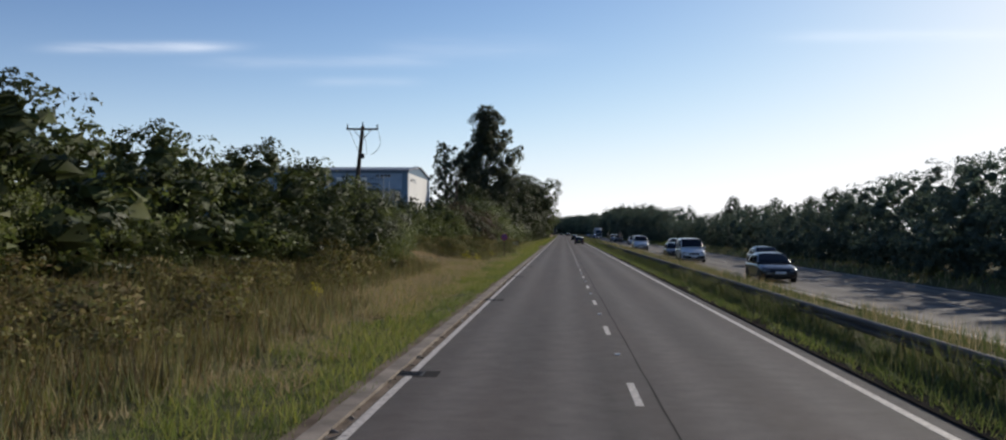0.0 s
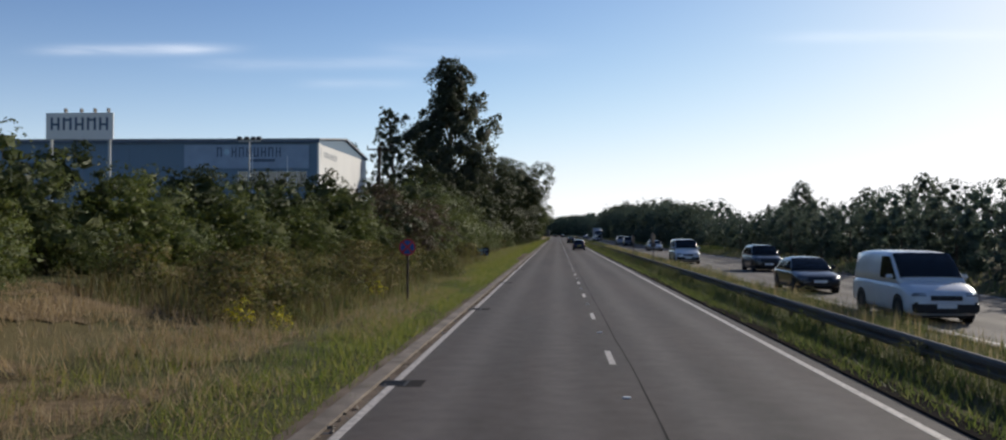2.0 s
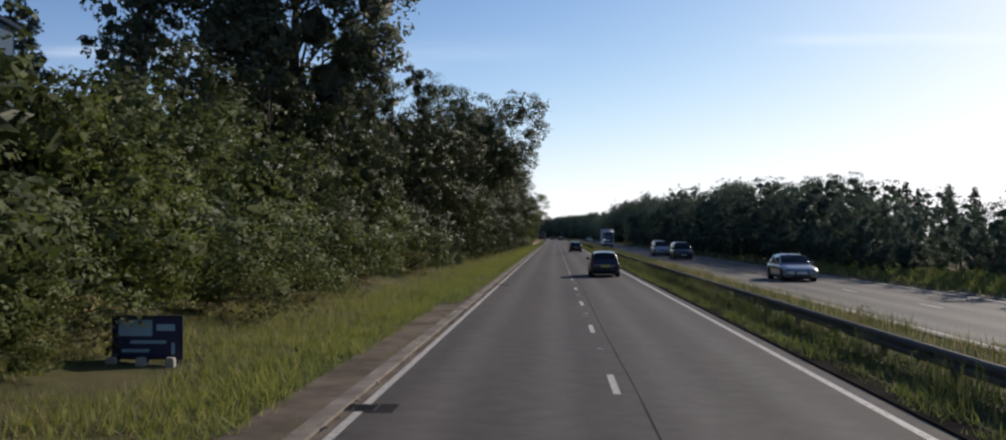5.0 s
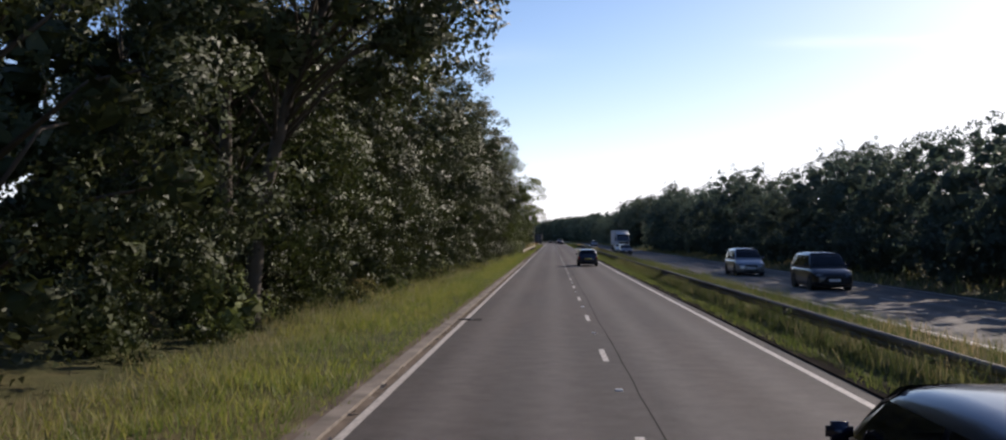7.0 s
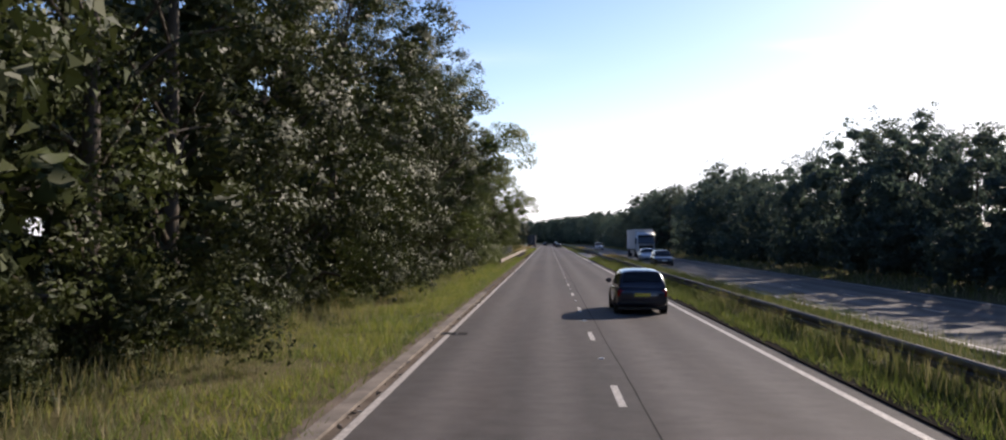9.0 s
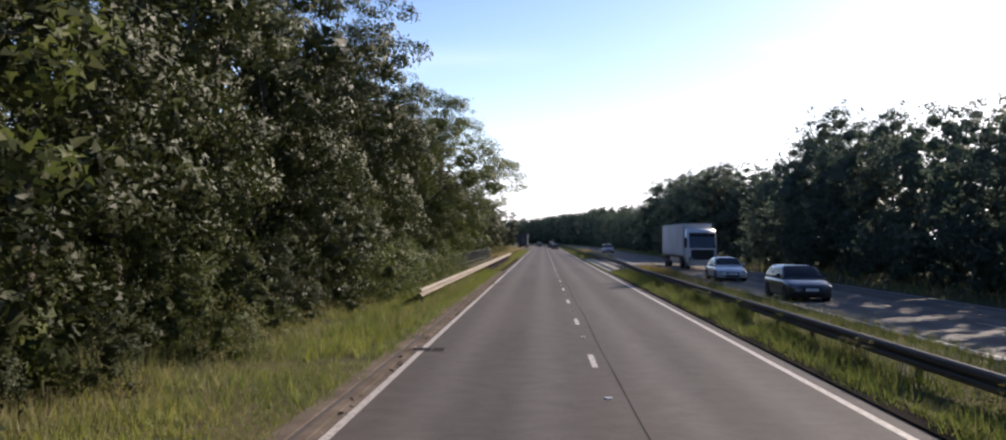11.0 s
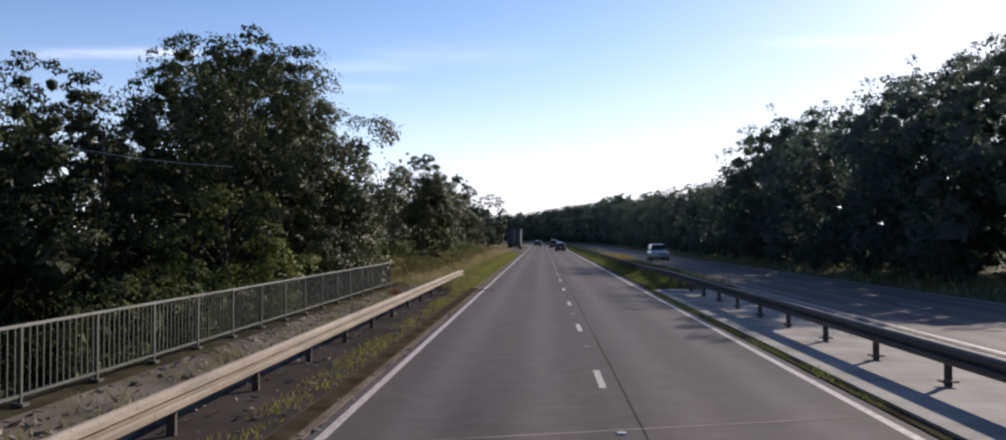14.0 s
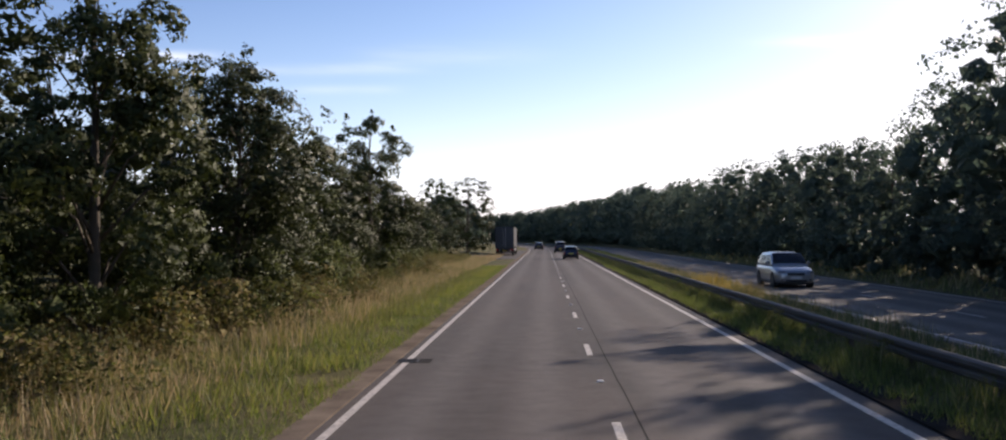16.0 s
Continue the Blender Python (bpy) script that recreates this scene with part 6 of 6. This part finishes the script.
    part("lower_grille", box(-hw * 0.55, hw * 0.55, Y(0) - 0.02, Y(0.02), 0.3, 0.42, 0.03), M_BLACK, home)
    part("rear_bumper", box(-hw * 0.86, hw * 0.86, Y(0.98), Y(1.0) + 0.03, 0.34, 0.5, 0.04), M_BLACK, home)
    part("number_plate", box(-0.26, 0.26, Y(0) - 0.045, Y(0), 0.44, 0.55), M_WHITE, home)
    part("rear_number_plate", box(-0.26, 0.26, Y(1.0) - 0.02, Y(1.0) + 0.012, 0.6, 0.71), M_PLATE_Y, home)
    part("underbody", box(-hw * 0.9, hw * 0.9, Y(0.06), Y(0.95), 0.16, 0.32), M_BLACK, home)
    rw = 0.31 if style in ("hatch", "saloon", "estate") else 0.35
    add_wheels(home, [(sd * (hw - 0.1), Y(u)) for sd in (-1, 1) for u in (0.18, 0.8)], rw, 0.24)
    for sd in (-1, 1):
        for u in (0.18, 0.8):
            bm = disc(rw + 0.07, 0, 0.006, sides=20)
            bmesh.ops.rotate(bm, verts=bm.verts, matrix=Matrix.Rotation(radians(90), 3, "Z"))
            bmesh.ops.translate(bm, verts=bm.verts, vec=(sd * (hw + 0.004), Y(u), rw + 0.02))
            part("wheel_arch", bm, M_BLACK, home)
    return tagged(home, label, "van" if style == "van" else "car", "traffic")


def paint(name, col, rough=0.3, metal=0.3):
    m, n, l, b = mat(name, rough, metal, 0.5)
    dust = tex_noise(n, l, 1.5, 5)
    l.new(mix(n, l, ramp(n, l, dust, [(0.4, (0, 0, 0)), (0.8, (0.3, 0.3, 0.3))]), col, tuple(0.6 * v + 0.05 for v in col)), b.inputs["Base Color"])
    b.inputs["Coat Weight"].default_value, b.inputs["Coat Roughness"].default_value = 0.8, 0.08
    return m


P_NAVY, P_BLACK, P_GREY = paint("navy_paint", (0.008, 0.01, 0.028)), paint("black_paint", (0.01, 0.01, 0.012)), paint("dark_grey_paint", (0.05, 0.055, 0.065))
P_WHITE, P_SILVER, P_WINE = paint("white_paint", (0.68, 0.7, 0.72), 0.35, 0.0), paint("silver_paint", (0.4, 0.41, 0.42), 0.3, 0.6), paint("wine_paint", (0.03, 0.012, 0.016))

vehicle("hatch", "hatchback", 2.0, 182.0, 180, P_NAVY, "dark navy hatchback in the overtaking lane")
vehicle("hatch", "hatchback", 2.0, 258.0, 180, P_NAVY, "dark navy hatchback in the overtaking lane beside the wood")
vehicle("hatch", "hatchback", 2.0, 506.0, 180, P_NAVY, "dark navy hatchback in the overtaking lane past the bridge")
vehicle("mpv", "people_carrier", 1.5, 551.0, 180, P_WINE, "dark wine people carrier in the overtaking lane")
vehicle("saloon", "saloon_car", -2.2, 592.0, 180, P_BLACK, "black saloon car in the near lane")
vehicle("saloon", "saloon_car", 9.6, 49.5, 0, P_BLACK, "black saloon car on the opposite carriageway")
vehicle("saloon", "saloon_car", 13.7, 70.0, 0, P_GREY, "dark grey saloon car on the opposite carriageway")
vehicle("van", "delivery_van", 9.5, 79.0, 0, P_WHITE, "white panel van on the opposite carriageway", panel_sides=True)
vehicle("saloon", "saloon_car", 9.7, 91.5, 0, P_BLACK, "glossy black saloon car on the opposite carriageway")
vehicle("suv", "off_road_car", 12.4, 112.5, 0, P_BLACK, "black off-road car on the opposite carriageway")
vehicle("van", "delivery_van", 9.3, 127.0, 0, P_WHITE, "clean white panel van on the opposite carriageway", panel_sides=True)
vehicle("saloon", "saloon_car", 12.2, 178.0, 0, P_SILVER, "silver saloon car on the opposite carriageway")
vehicle("mpv", "people_carrier", 12.0, 221.5, 0, P_BLACK, "black people carrier on the opposite carriageway")
vehicle("mpv", "people_carrier", 11.8, 238.5, 0, P_SILVER, "pale grey people carrier on the opposite carriageway")
vehicle("estate", "estate_car", 9.9, 315.5, 0, P_GREY, "dark grey estate car on the opposite carriageway")
vehicle("saloon", "saloon_car", 10.4, 333.5, 0, P_WHITE, "white saloon car on the opposite carriageway")
vehicle("suv", "off_road_car", 11.0, 446.5, 0, P_SILVER, "silver off-road car on the opposite carriageway")


def lorry(name, x, y, facing, cab_paint, side, rear, label):
    """An articulated lorry; its nose points along -y."""
    home = empty(name, x, y, 0.0, facing)
    cab = part("cab", prism([(-8.0, 0.5), (-8.05, 1.2), (-7.95, 2.0), (-7.6, 3.25), (-7.2, 3.5), (-5.9, 3.5), (-5.85, 0.7)], -1.24, 1.24, 0.07, 0.05), cab_paint, home, flat=False)
    pane("windscreen", [(-1.1, -8.03, 1.85), (1.1, -8.03, 1.85), (1.08, -7.7, 2.95), (-1.08, -7.7, 2.95)], (0, -0.02, 0.006), M_GLASS_DK, home)
    part("grille", box(-0.95, 0.95, -8.09, -7.9, 0.85, 1.7, 0.03), M_BLACK, home)
    part("bumper", box(-1.22, 1.22, -8.13, -7.7, 0.35, 0.8, 0.05), M_RIM, home, "grey bumper")
    part("sun_visor", box(-1.1, 1.1, -7.98, -7.62, 2.97, 3.12, 0.02), M_BLACK, home)
    for sd in (-1, 1):
        part("headlight", box(min(sd * 0.75, sd * 1.15), max(sd * 0.75, sd * 1.15), -8.15, -8.0, 0.85, 1.05, 0.02), M_LAMP_CLR, home)
        part("wing_mirror", box(min(sd * 1.27, sd * 1.5), max(sd * 1.27, sd * 1.5), -7.95, -7.85, 1.9, 2.7, 0.03), M_BLACK, home)
        pane("side_window", [(sd * 1.215, -7.5, 1.85), (sd * 1.2, -7.3, 2.7), (sd * 1.2, -6.7, 2.7), (sd * 1.215, -6.7, 1.85)], (sd * 0.02, 0, 0), M_GLASS_DK, home)
        part("side_guard", box(sd * 1.2 - 0.02, sd * 1.2 + 0.02, -3, 2.5, 0.55, 0.95), M_RIM, home)
        part("tail_light", box(min(sd * 0.75, sd * 1.15), max(sd * 0.75, sd * 1.15), 8.02, 8.08, 0.75, 0.9), M_LAMP_RED, home)
    part("trailer", box(-1.26, 1.26, -5.4, 8.0, 1.15, 3.95, 0.04), side, home, "plain trailer sides")
    part("rear_door", box(-1.2, 1.2, 8.0, 8.03, 1.2, 3.9, 0.01), rear, home)
    part("rear_frame", box(-1.27, 1.27, 7.9, 8.015, 1.0, 1.18), rear, home)
    for sd in (-1, 1):
        part("rear_frame", box(sd * 1.235 - 0.035, sd * 1.235 + 0.035, 7.9, 8.045, 1.18, 3.97), rear, home)
        part("door_rod", tube([(sd * 0.15, 8.05, 1.25), (sd * 0.15, 8.05, 3.85)], [0.02, 0.02], 6), M_STEEL, home)
    part("chassis", box(-0.5, 0.5, -7.5, 7.8, 0.65, 1.1), M_BLACK, home)
    part("underrun_bar", box(-1.15, 1.15, 7.85, 7.95, 0.45, 0.58), M_BLACK, home)
    part("rear_number_plate", box(-0.26, 0.26, 7.96, 8.06, 0.62, 0.74), M_PLATE_Y, home)
    add_wheels(home, [(sd * 1.08, yy) for sd in (-1, 1) for yy in (-6.9, -4.2, 3.6, 4.9, 6.2)], 0.5, 0.32)
    return tagged(home, label, "lorry", "traffic")


M_CURTAIN = plain("grey_curtain", (0.5, 0.51, 0.52), 0.6, vary=0.15, scale=2)
M_DOORS = plain("dark_doors", (0.035, 0.04, 0.05), 0.5, vary=0.2)
lorry("lorry", 12.4, 361.5, 0, P_WHITE, M_CURTAIN, M_CURTAIN, "white lorry with a pale box trailer on the opposite carriageway")
lorry("lorry", -6.45, 533.0, 180, P_GREY, M_DOORS, M_DOORS, "dark box lorry standing in the lay-by")
